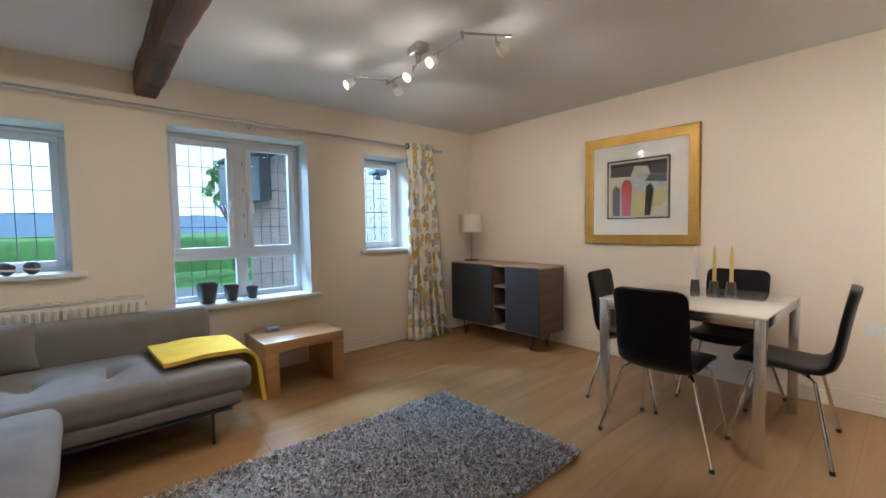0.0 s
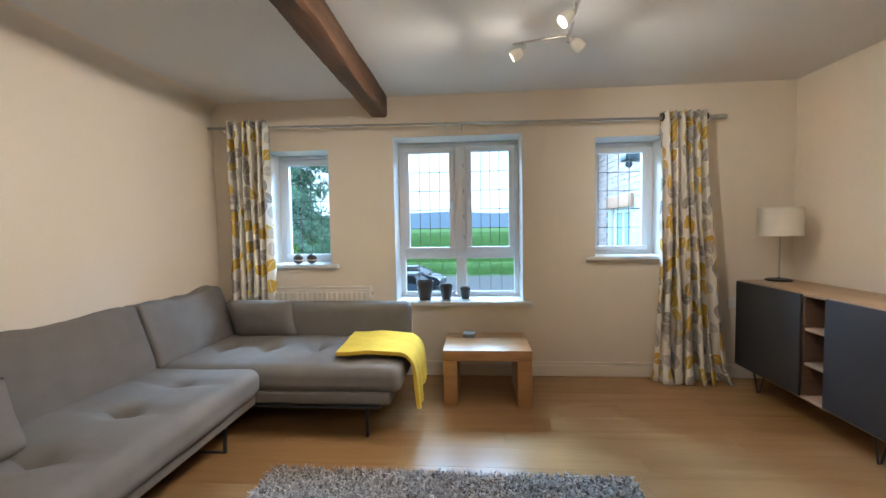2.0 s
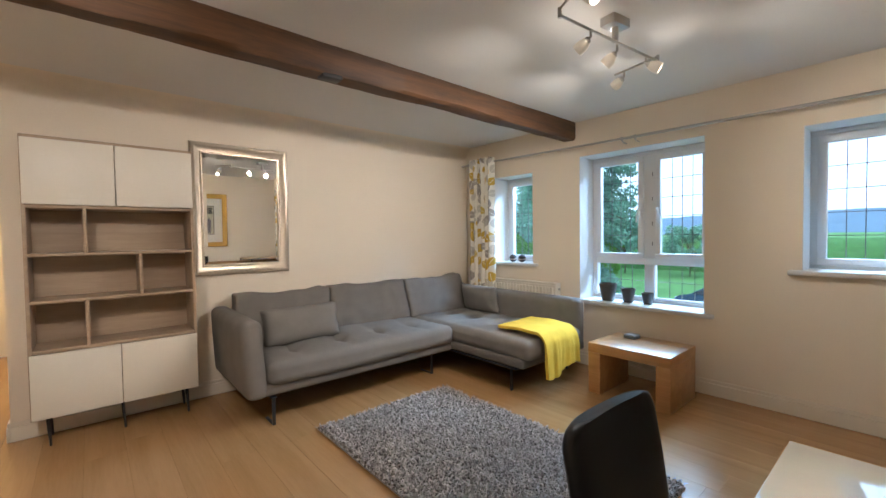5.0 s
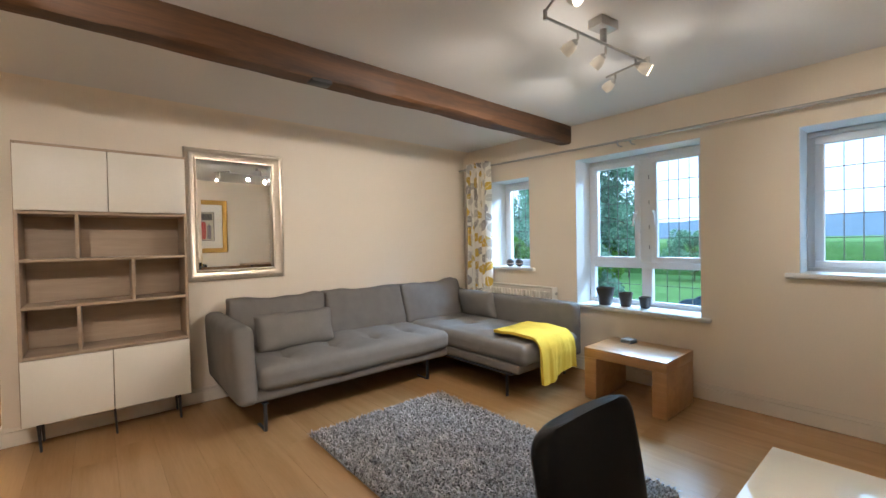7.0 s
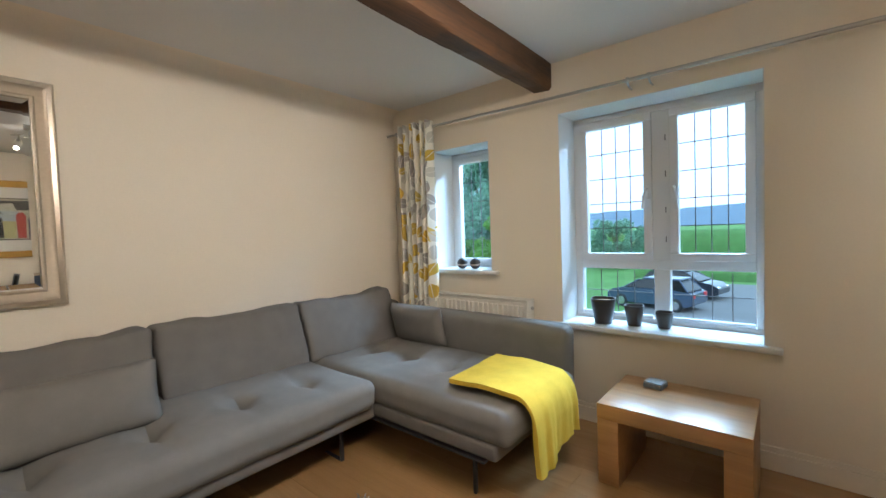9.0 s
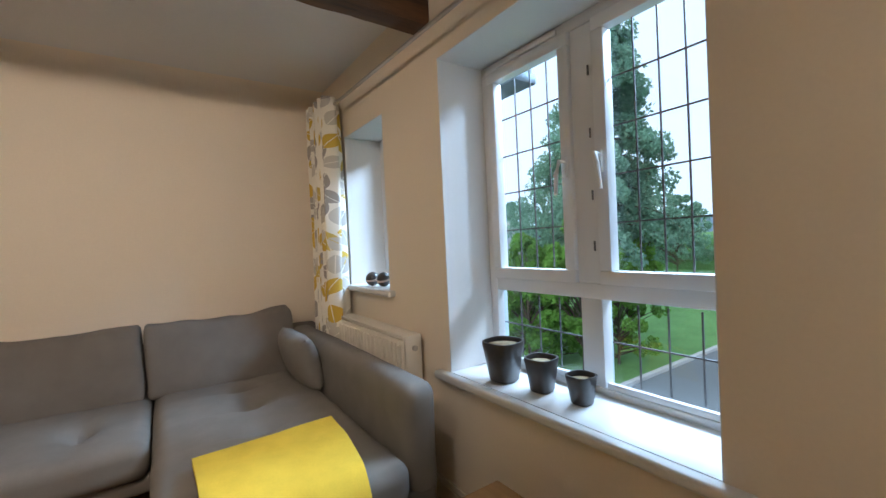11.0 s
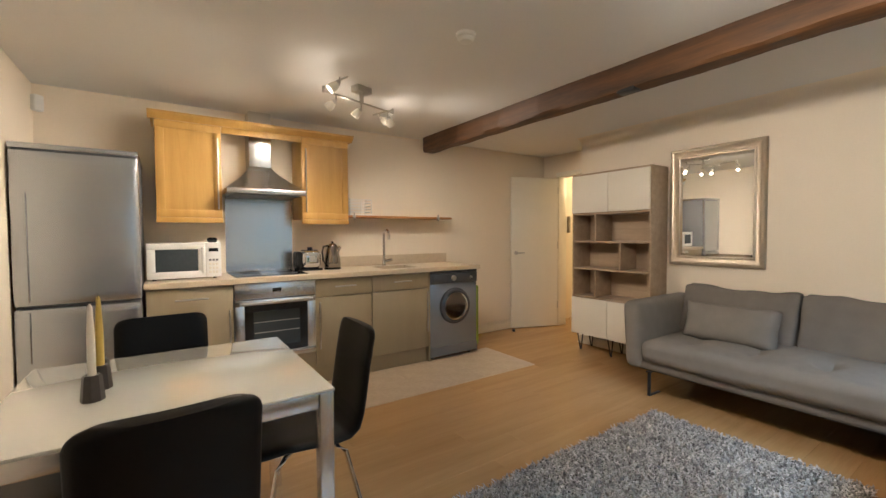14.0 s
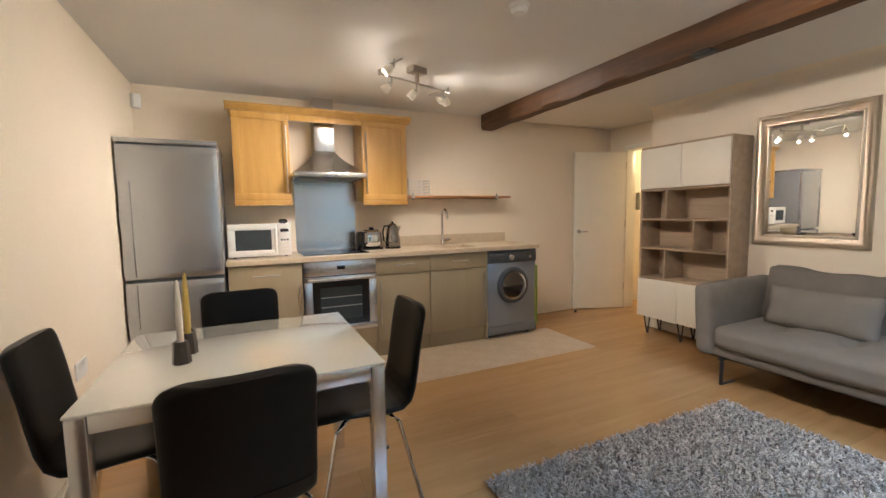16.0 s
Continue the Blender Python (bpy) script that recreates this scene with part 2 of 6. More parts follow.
def soft(x0, x1, y0, y1, z0, z1, r=0.05, n=18, puff=0.0, lump=0.0, dimples=(), puff_axis=2):
    """A stuffed, rounded block: bulging faces, uneven surface, button dimples (x, y, depth) in its top."""
    c = Vector(((x0 + x1) / 2, (y0 + y1) / 2, (z0 + z1) / 2))
    h = Vector(((x1 - x0) / 2, (y1 - y0) / 2, (z1 - z0) / 2))
    r = min(r, *h)
    bm = bmesh.new()
    t = [math.sin((i / n - 0.5) * math.pi) for i in range(n + 1)]
    index = {}

    def vert(i, j, k):
        key = (i, j, k)
        if key not in index:
            p = Vector((t[i] * h.x, t[j] * h.y, t[k] * h.z))
            q = Vector([max(-(h[a] - r), min(h[a] - r, p[a])) for a in range(3)])
            d = p - q
            if d.length > 1e-9:
                p = q + d.normalized() * r
            a, b = [x for x in range(3) if x != puff_axis]
            w = (1 - (p[a] / h[a]) ** 2) * (1 - (p[b] / h[b]) ** 2)
            p[puff_axis] += puff * max(w, 0) * (p[puff_axis] / h[puff_axis])
            p += c
            if lump:
                p += noise.noise_vector(p * 5.0) * lump + noise.noise_vector(p * 13.0) * lump * 0.35
            if k == n:
                for dx, dy, dep in dimples:
                    d2 = (p.x - dx) ** 2 + (p.y - dy) ** 2
                    p.z -= dep * math.exp(-d2 / 0.003) + 0.35 * dep * math.exp(-d2 / 0.03)
                    along, across = (p.x - dx, p.y - dy) if h.y > h.x else (p.y - dy, p.x - dx)
                    p.z -= 0.60 * dep * math.exp(-across ** 2 / 0.0014 - along ** 2 / 0.06)
            index[key] = bm.verts.new(p)
        return index[key]

    for i in range(n):
        for j in range(n):
            for a, fl in ((0, True), (n, False)):
                for q in (((i, j, a), (i + 1, j, a), (i + 1, j + 1, a), (i, j + 1, a)),
                          ((i, a, j), (i, a, j + 1), (i + 1, a, j + 1), (i + 1, a, j)),
                          ((a, i, j), (a, i + 1, j), (a, i + 1, j + 1), (a, i, j + 1))):
                    vs = [vert(*k) for k in (q[::-1] if fl else q)]
                    try:
                        bm.faces.new(vs)
                    except ValueError:
                        pass
    return bm


def obj(name, bm, material, smooth=False, sharp=35):
    me = bpy.data.meshes.new(name)
    bmesh.ops.recalc_face_normals(bm, faces=bm.faces)
    bm.to_mesh(me)
    bm.free()
    me.materials.append(material)
    if smooth:
        me.shade_smooth()
        me.set_sharp_from_angle(angle=radians(sharp))
    return new(name, me)


def part(name, bm, material, parent, label="", smooth=True, sharp=35):
    """One mesh under a thing or a part."""
    ob = obj(name, bm, material, smooth, sharp)
    ob.parent = parent
    if label:
        ob["label"] = label
    return ob


def thing(name, label, category, group="", m=None, kind=""):
    ob = new(name)
    ob.empty_display_size = 0.05
    if m is not None:
        ob.matrix_world = m
    return tagged(ob, label, category, group, kind)


def struct(name, bm, material, label, category, smooth=False):
    return tagged(obj(name, bm, material, smooth), label, category, kind="structure")


WX, EX, NY, SY, CZ = 0.49, 5.16, 0.0, -4.97, 2.31
RY = -3.97          # the corner where the hall recess begins
HX = 0.0            # the wall with the hall doorway
TH = 0.33

# ---- shell ----
WINDOWS = [(0.94, 1.49, 0.92, 1.90), (2.035, 3.092, 0.598, 1.98), (3.66, 4.21, 0.96, 1.93)]


def wall_north():
    bm = bmesh.new()
    xs = WX - 0.3
    for x0, x1, z0, z1 in WINDOWS:
        box(bm, xs, x0, NY, NY + TH, 0, CZ + 0.1)
        box(bm, x0, x1, NY, NY + TH, 0, z0)
        box(bm, x0, x1, NY, NY + TH, z1, CZ + 0.1)
        xs = x1
    box(bm, xs, EX + 0.3, NY, NY + TH, 0, CZ + 0.1)
    return struct("wall_north", bm, WALL, "cream painted wall with three deep window openings", "wall")


wall_north()
bm = B(EX, EX + 0.3, SY - 0.3, NY, 0, CZ + 0.1)
struct("wall_east", bm, WALL, "cream painted plain wall behind the dining table", "wall")
bm = B(HX - 2.4, EX, SY - 0.3, SY, 0, CZ + 0.1)
struct("wall_south", bm, WALL, "cream painted wall behind the kitchen units", "wall")
bm = B(HX - 0.12, WX, RY, NY, 0, CZ + 0.1)
struct("wall_west", bm, WALL, "cream painted wall behind the grey sofa", "wall")
bm = B(HX - 0.12, HX, SY, -4.71, 0, CZ + 0.1)
box(bm, HX - 0.12, HX, -4.71, RY, 2.03, CZ + 0.1)
struct("wall_recess", bm, WALL, "cream painted recess wall around the hall doorway", "wall")
bm = B(HX - 2.4, HX - 2.3, SY, RY + 0.9, 0, CZ + 0.1)
box(bm, HX - 2.3, HX - 0.12, RY + 0.8, RY + 0.9, 0, CZ + 0.1)
struct("wall_hall", bm, WALL, "cream painted end wall of the hall", "wall")
bm = B(HX - 2.4, EX + 0.3, SY - 0.3, NY + TH, CZ, CZ + 0.12)
struct("ceiling", bm, CEIL, "smooth white painted ceiling", "ceiling")


def cove(x, y0, y1, r):
    """A soft plaster curve between the west wall and the ceiling."""
    bm = bmesh.new()
    a = [(x + r - r * math.cos(t), CZ - r + r * math.sin(t)) for t in [k * math.pi / 16 for k in range(9)]]
    sec = [(x - 0.01, CZ - r)] + a + [(x + r, CZ + 0.01), (x - 0.01, CZ + 0.01)]
    r0 = [bm.verts.new((px, y0, pz)) for px, pz in sec]
    r1 = [bm.verts.new((px, y1, pz)) for px, pz in sec]
    k = len(sec)
    for i in range(k):
        bm.faces.new((r0[i], r0[(i + 1) % k], r1[(i + 1) % k], r1[i]))
    return bm


struct("trim_cove", cove(WX, RY, NY - 0.002, 0.09), WALL, "rounded plaster cove under the ceiling", "cove", True)
floor = struct("floor", B(HX - 2.4, EX + 0.3, SY - 0.3, NY + TH, -0.25, -0.008), OAKF, "golden oak laminate board floor", "floor")


def skirting(name, x0, x1, y0, y1, h=0.12):
    """A board with a rounded top and a thinner bead, along x or along y."""
    bm = B(x0, x1, y0, y1, 0, h - 0.028, 0.004)
    e = 0.005
    if x1 - x0 > y1 - y0:
        box(bm, x0, x1, y0 + e, y1 - 0.001, h - 0.027, h, 0.004)
    else:
        box(bm, x0 + e, x1 - e, y0, y1, h - 0.027, h, 0.004)
    return struct(name, bm, SKIRT, "cream painted skirting board with a bead", "skirting")


skirting("baseboard_north", WX, EX, NY - 0.018, NY)
skirting("baseboard_east", EX - 0.018, EX, SY, NY - 0.02)
skirting("baseboard_west", WX, WX + 0.018, RY, NY - 0.02)
skirting("baseboard_recess", HX, WX + 0.018, RY - 0.018, RY)
skirting("baseboard_south", 0.02, 1.70, SY, SY + 0.018)
skirting("baseboard_hall", HX - 2.28, HX - 0.13, SY, SY + 0.018)


def beam():
    """An old ceiling beam, hewn uneven, slightly out of square with the room."""
    th = thing("ceiling_beam", "dark stained rough hewn oak ceiling beam", "beam", kind="structure")
    bm = bmesh.new()
    n, sec = 90, [(0, 0.020), (0, 0.165), (0.14, 0.165), (0.14, 0.020), (0.125, 0.0), (0.016, 0.0)]
    rings = []
    for i in range(n + 1):
        y = NY - 0.001 + (SY - NY + 0.1) * i / n
        xo = 1.858 + 0.045 * i / n
        ring = []
        for k, (sx, sz) in enumerate(sec):
            j = noise.noise_vector(Vector((sx * 20, y * 3.0, sz * 20))) * 0.010 + noise.noise_vector(Vector((sx * 9 + 5, y * 11, sz * 9))) * 0.004
            low = sz < 0.05
            chip = 0.012 * max(0, noise.noise(Vector((k * 3.1, y * 6, 2)))) if k in (3, 4) else 0
            ring.append(bm.verts.new((xo + sx + j.x - chip * 0.6, y, CZ - 0.160 + sz + (j.z if low else 0) + (chip if low else 0))))
        rings.append(ring)
    k = len(sec)
    for a, b in zip(rings, rings[1:]):
        for i in range(k):
            bm.faces.new((a[i], b[i], b[(i + 1) % k], a[(i + 1) % k]))
    bm.faces.new(rings[0])
    bm.faces.new(rings[-1][::-1])
    part("beam_timber", bm, BEAMW, th, smooth=True, sharp=40)
    # dark block added in place of a dark notch in the beam
    part("iron_strap", B(1.925, 2.004, -2.56, -2.44, CZ - 0.173, CZ - 0.143, 0.006), BLACKM, th, "dark block standing for a notch in the underside")


beam()


def window(name, x0, x1, z0, z1, split, label):
    """A white plastic casement with leaded panes, set deep in the wall."""
    th = thing(name, label, "window", kind="structure")
    yf, yb, fw = 0.250, 0.315, 0.055

    def framed(nm, a0, a1, b0, b1, w, f, k, parent):
        bm = bmesh.new()
        box(bm, a0, a1, f, k, b1 - w, b1, 0.005)
        box(bm, a0, a1, f, k, b0, b0 + w, 0.005)
        box(bm, a0, a0 + w, f + 0.001, k - 0.001, b0 + w, b1 - w, 0.004)
        box(bm, a1 - w, a1, f + 0.001, k - 0.001, b0 + w, b1 - w, 0.004)
        return part(nm, bm, UPVC, parent)

    def pane(a0, a1, b0, b1, nv, nh):
        p = part("pane", B(a0 - 0.006, a1 + 0.006, 0.284, 0.290, b0 - 0.006, b1 + 0.006), GLASS, th, smooth=False)
        p.visible_shadow = False
        for i in range(nv):
            x = a0 + (a1 - a0) * (i + 1) / (nv + 1)
            part("lead_bar", B(x - 0.0025, x + 0.0025, 0.2795, 0.284, b0, b1), LEAD, p, smooth=False)
        for i in range(nh):
            z = b0 + (b1 - b0) * (i + 1) / (nh + 1)
            part("lead_bar", B(a0, a1, 0.279, 0.2835, z - 0.0025, z + 0.0025), LEAD, p, smooth=False)

    framed("window_frame", x0, x1, z0, z1, 0.045, yf, yb, th)
    if split:
        xm, zt = 2.58, 0.985
        part("transom", B(x0 + 0.045, x1 - 0.045, yf + 0.002, yb - 0.002, zt - 0.028, zt + 0.028, 0.005), UPVC, th)
        part("mullion", B(xm - 0.05, xm + 0.05, yf + 0.003, yb - 0.003, zt + 0.028, z1 - 0.045, 0.005), UPVC, th)
        part("mullion", B(xm - 0.045, xm + 0.045, yf + 0.003, yb - 0.003, z0 + 0.045, zt - 0.028, 0.005), UPVC, th)
        for s, (a0, a1) in enumerate(((x0 + 0.045, xm - 0.05), (xm + 0.05, x1 - 0.045))):
            framed("sash", a0, a1, zt + 0.028, z1 - 0.045, 0.047, yf - 0.014, yf + 0.036, th)
            pane(a0 + 0.047, a1 - 0.047, zt + 0.075, z1 - 0.092, 3, 4)
            part("bead", B(a0 + 0.004, a1 - 0.004, yf + 0.001, yf + 0.02, z0 + 0.046, z0 + 0.068, 0.004), UPVC, th)
            pane(a0 + 0.012, a1 - 0.012, z0 + 0.068, zt - 0.04, 3, 1)
            hx = (a1 - 0.024) if s == 0 else (a0 + 0.024)
            bm = B(hx - 0.011, hx + 0.011, yf - 0.028, yf - 0.013, 1.40, 1.475, 0.004)
            tube(bm, [(hx, yf - 0.02, 1.46), (hx, yf - 0.05, 1.462), (hx - 0.012 + 0.024 * s, yf - 0.055, 1.42), (hx - 0.02 + 0.04 * s, yf - 0.052, 1.34)], [0.009, 0.010, 0.009, 0.007])
            part("window_handle", bm, WPLAST, th)
        part("trickle_vent", B(x0 + 0.10, xm - 0.10, yf - 0.010, yf, z1 - 0.036, z1 - 0.014, 0.003), UPVC, th)
        for hz in (1.13, 1.31, 1.53, 1.75):
            part("hinge", B(xm + 0.024, xm + 0.029, yf - 0.004, yf + 0.0028, hz, hz + 0.035, 0.001), GREYP, th)
    else:
        part("vent_strip", B(x0 + 0.05, x1 - 0.05, yf - 0.012, yf, z1 - 0.036, z1 - 0.012, 0.004), UPVC, th)
        framed("sash", x0 + 0.045, x1 - 0.045, z0 + 0.045, z1 - 0.045, 0.047, yf - 0.014, yf + 0.036, th)
        pane(x0 + 0.092, x1 - 0.092, z0 + 0.092, z1 - 0.092, 3, 4)
    # plaster lining of the opening, and the sill board
    bm = bmesh.new()
    box(bm, x0, x0 + 0.004, 0.001, yf, z0, z1)
    box(bm, x1 - 0.004, x1, 0.001, yf, z0, z1)
    box(bm, x0 + 0.004, x1 - 0.004, 0.001, yf, z1 - 0.004, z1)
    part("reveal", bm, REVEAL, th, smooth=False)
    part("window_sill", B(x0 - 0.07, x1 + 0.07, -0.045, 0.0, z0 - 0.012, z0 + 0.022, 0.010, 3), WHITE, th)
    part("window_board", B(x0 + 0.004, x1 - 0.004, 0.0, yf + 0.01, z0 - 0.006, z0 + 0.021), WHITE, th, smooth=False)


window("window_1", *WINDOWS[0], False, "narrow white leaded casement window beside a curtain")
window("window_2", *WINDOWS[1], True, "wide white leaded window with two casements over fixed lights")
window("window_3", *WINDOWS[2], False, "narrow white leaded casement window near the sideboard")


def hall_door():
    """The flush door, folded back against the kitchen wall."""
    fr = thing("door_frame", "white painted hall doorway frame", "door frame", kind="structure")
    part("jamb", B(HX - 0.14, HX + 0.02, -4.735, -4.69, 0, 2.013, 0.004), DOORP, fr)
    part("jamb", B(HX - 0.14, HX + 0.02, RY - 0.04, RY - 0.001, 0, 2.013, 0.004), DOORP, fr)
    part("head", B(HX - 0.14, HX + 0.02, -4.735, RY - 0.001, 2.014, 2.07, 0.004), DOORP, fr)
    a = math.atan2(-4.935 + 4.70, 0.655 - 0.035)
    th = thing("door_1", "cream painted flush door standing open", "door", m=pose(0.035, -4.70, 0, 0, 0, math.degrees(a)), kind="structure")
    part("door_leaf", B(0, 0.665, -0.02, 0.02, 0.01, 1.99, 0.003), DOORP, th)
    bm = lathe([(0.026, 0), (0.026, 0.006), (0.012, 0.01), (0.009, 0.04)], 16)
    bmesh.ops.transform(bm, matrix=pose(0.605, 0.02, 1.0, -90, 0, 0), verts=bm.verts)
    tube(bm, [(0.605, 0.055, 1.0), (0.59, 0.06, 1.0), (0.50, 0.058, 1.0)], [0.009, 0.009, 0.007])
    part("door_handle", bm, SATIN, th)
    for z in (0.25, 1.05, 1.78):
        part("hinge", B(-0.006, 0.006, -0.006, 0.022, z, z + 0.09, 0.002), SATIN, th)
    bm = lathe([(0.018, 0), (0.016, 0.02), (0.01, 0.028)], 12)
    tagged(obj("door_stop", bm, BLACKM, True), "small dark door stop on the floor", "door stop").location = (0.74, -4.80, 0)


hall_door()


# ---- living area ----
def sofa():
    th = thing("corner_sofa", "grey woven fabric corner sofa with chaise", "sofa")
    part("base", B(0.56, 1.40, -2.80, -1.09, 0.205, 0.285, 0.02, 3), SOFA2, th)
    part("base", B(0.56, 2.20, -1.085, -0.20, 0.205, 0.285, 0.02, 3), SOFA2, th)
    part("back_frame", soft(0.52, 0.64, -2.84, -0.13, 0.25, 0.68, 0.05, 14, lump=0.004), SOFA2, th)
    # the outward leaning arm and the low back along the windows
    bm = soft(0.54, 1.43, -2.86, -2.72, 0.20, 0.715, 0.055, 18, 0.006, 0.004)
    for v in bm.verts:
        v.co.y -= 0.05 * (v.co.z - 0.45)
    part("armrest", bm, SOFA, th)
    bm = soft(0.54, 2.20, -0.325, -0.172, 0.20, 0.665, 0.06, 20, 0.006, 0.004)
    part("armrest", bm, SOFA, th)
    d = 0.045
    part("seat_cushion", soft(0.62, 1.45, -2.715, -1.095, 0.272, 0.435, 0.06, 60, 0.03, 0.005,
         [(1.12, -2.45, d), (1.12, -2.08, d), (1.12, -1.71, d), (1.12, -1.35, d)]), SOFA, th)
    part("seat_cushion", soft(0.62, 2.265, -1.09, -0.33, 0.272, 0.430, 0.06, 60, 0.028, 0.005,
         [(0.98, -0.70, d), (1.30, -0.70, d), (1.62, -0.70, d), (1.94, -0.70, d)]), SOFA, th)
    for y0, y1 in ((-2.73, -1.95), (-1.945, -1.125), (-1.12, -0.335)):
        bm = soft(0.0, 0.20, y0 + 0.004, y1 - 0.004, 0.0, 0.40, 0.028, 30, 0.032, 0.016, puff_axis=0)
        for v in bm.verts:
            v.co.x = v.co.x * (1.0 - 0.35 * max(v.co.z, 0) / 0.40) + 0.64 - 0.12 * v.co.z
            v.co.z -= 0.022 * math.sin(math.pi * min(max((v.co.y - y0) / (y1 - y0), 0), 1)) * max(v.co.z, 0) / 0.40
            v.co.z += 0.412 + 0.012 * noise.noise(Vector((v.co.y * 6, v.co.z * 5, 1)))
        part("back_cushion", bm, SOFA2, th)
    # unseen black sheets, added to deepen the shade under the sofa
    part("lining", B(0.60, 1.36, -2.76, -1.10, 0.192, 0.2045), BLACKM, th, "black dust cover added to deepen the shade below", smooth=False)
    part("lining", B(0.60, 2.14, -1.095, -0.24, 0.192, 0.2045), BLACKM, th, "black dust cover added to deepen the shade below", smooth=False)
    # hoop legs of black steel
    for x, y, dx in ((1.374, -2.669, 0), (1.30, -1.255, 0), (0.66, -2.66, 0), (2.05, -1.04, 0), (2.05, -0.25, 0), (0.66, -0.3, 0)):
        part("leg", B(x - 0.008, x + 0.008, y - 0.011, y + 0.011, 0.0, 0.1835, 0.003), BLACKM, th)
        part("leg_plate", B(x - 0.14, x + 0.02, y - 0.018, y + 0.018, 0.184, 0.1915), BLACKM, th, smooth=False)
        if x > 1.5:
            continue
        part("leg_runner", B(x - 0.15, x - 0.0085, y - 0.010, y + 0.010, 0.0, 0.008, 0.002), BLACKM, th)


sofa()


def small_cushion(label, m, w, h, t=0.14):
    bm = bmesh.new()
    n = 22
    grid = {}
    for s in (1, -1):
        for i in range(n + 1):
            for j in range(n + 1):
                u, v = i / n * 2 - 1, j / n * 2 - 1
                e = (1 - abs(u) ** 3.5) * (1 - abs(v) ** 3.5)
                if e < 1e-6 and s == -1:
                    grid[(s, i, j)] = grid[(1, i, j)]
                    continue
                x, z = u * w / 2 * (1 - 0.05 * (1 - abs(v)) * abs(u)), v * h / 2 * (1 - 0.05 * (1 - abs(u)) * abs(v))
                p = Vector((x, s * t / 2 * max(e, 0) ** 0.45, z))
                p += noise.noise_vector(p * 9 + Vector((w, 0, 0))) * 0.006
                grid[(s, i, j)] = bm.verts.new(p)
        for i in range(n):
            for j in range(n):
                q = [grid[(s, i, j)], grid[(s, i + 1, j)], grid[(s, i + 1, j + 1)], grid[(s, i, j + 1)]]
                if len(set(q)) == 4:
                    try:
                        bm.faces.new(q)
                    except ValueError:
                        pass
    ob = obj("scatter_cushion", bm, SOFA, True, 80)
    ob.matrix_world = m
    return tagged(ob, label, "cushion", "scatter cushions on the sofa")


small_cushion("plump grey rectangular cushion leaning on the sofa back", pose(0.965, -2.30, 0.562, 18, 0, -90), 0.62, 0.29, 0.17)
small_cushion("grey rectangular cushion leaning on the low sofa back", pose(1.08, -0.39, 0.568, 14, 0, 0), 0.50, 0.29, 0.15)


def throw_blanket():
    """Folded wool throw laid over the chaise end and hanging down in front."""
    bm = bmesh.new()
    n, m = 54, 34
    length = 0.90

    def place(u, v, lift):
        s = u * length
        y = -0.965 - 0.02 * u + (0.50 - 0.05 * min(u * 1.5, 1.0)) * v + 0.012 * math.sin(u * 3.0)
        if s < 0.52:
            x, z = 1.815 + 0.03 * (1 - v) + s * (0.80 - 0.05 * (1 - v)), 0.4665 - 0.006 * math.cos(u * 9)
        elif s < 0.66:
            a = (s - 0.52) / 0.14 * math.pi / 2
            x, z = 2.23 + 0.085 * math.sin(a), 0.3785 + 0.085 * math.cos(a)
        else:
            d = s - 0.66
            x, z = 2.315 - 0.02 * d, 0.3785 - d * (0.86 + 0.14 * math.sin(v * 5 + 0.8))
        hang = max(0.0, s - 0.56) / 0.46
        fold = math.sin(v * 21 + 1.5 * math.sin(v * 6)) * 0.5 + math.sin(v * 47 + u * 2) * 0.2
        x += hang * fold * 0.022 + 0.05 * hang * hang * (1 - 0.5 * v)
        z += (1 - min(hang * 4, 1)) * noise.noise(Vector((x * 7, y * 7, 3))) * 0.006
        y += hang * 0.02 * math.sin(v * 9)
        return Vector((x + lift * min(hang * 3, 1), y, z + lift * (1 - min(hang * 3, 1))))

    top = [[bm.verts.new(place(i / n, j / m, 0.024)) for j in range(m + 1)] for i in range(n + 1)]
    low = [[bm.verts.new(place(i / n, j / m, 0.0)) for j in range(m + 1)] for i in range(n + 1)]
    for i in range(n):
        for j in range(m):
            bm.faces.new((top[i][j], top[i + 1][j], top[i + 1][j + 1], top[i][j + 1]))
            bm.faces.new((low[i][j], low[i][j + 1], low[i + 1][j + 1], low[i + 1][j]))
    for i in range(n):
        bm.faces.new((top[i][0], low[i][0], low[i + 1][0], top[i + 1][0]))
        bm.faces.new((top[i][m], top[i + 1][m], low[i + 1][m], low[i][m]))
    for j in range(m):
        bm.faces.new((top[0][j], top[0][j + 1], low[0][j + 1], low[0][j]))
        bm.faces.new((top[n][j], low[n][j], low[n][j + 1], top[n][j + 1]))
    tagged(obj("throw_blanket", bm, THROW, True, 70), "mustard yellow folded wool throw draped over the chaise", "blanket")


throw_blanket()


def coffee_table():
    th = thing("coffee_table", "chunky golden oak coffee table with slab legs", "coffee table")
    x0, x1, y0, y1, h = 2.472, 3.078, -0.615, -0.135, 0.392
    part("tabletop", B(x0, x1, y0, y1, h - 0.075, h, 0.004), TWOOD, th)
    for a, b in ((x0 + 0.001, x0 + 0.098), (x1 - 0.098, x1 - 0.001)):
        part("leg", B(a, b, y0 + 0.001, y1 - 0.001, 0, h - 0.075, 0.004), TWOOD, th)


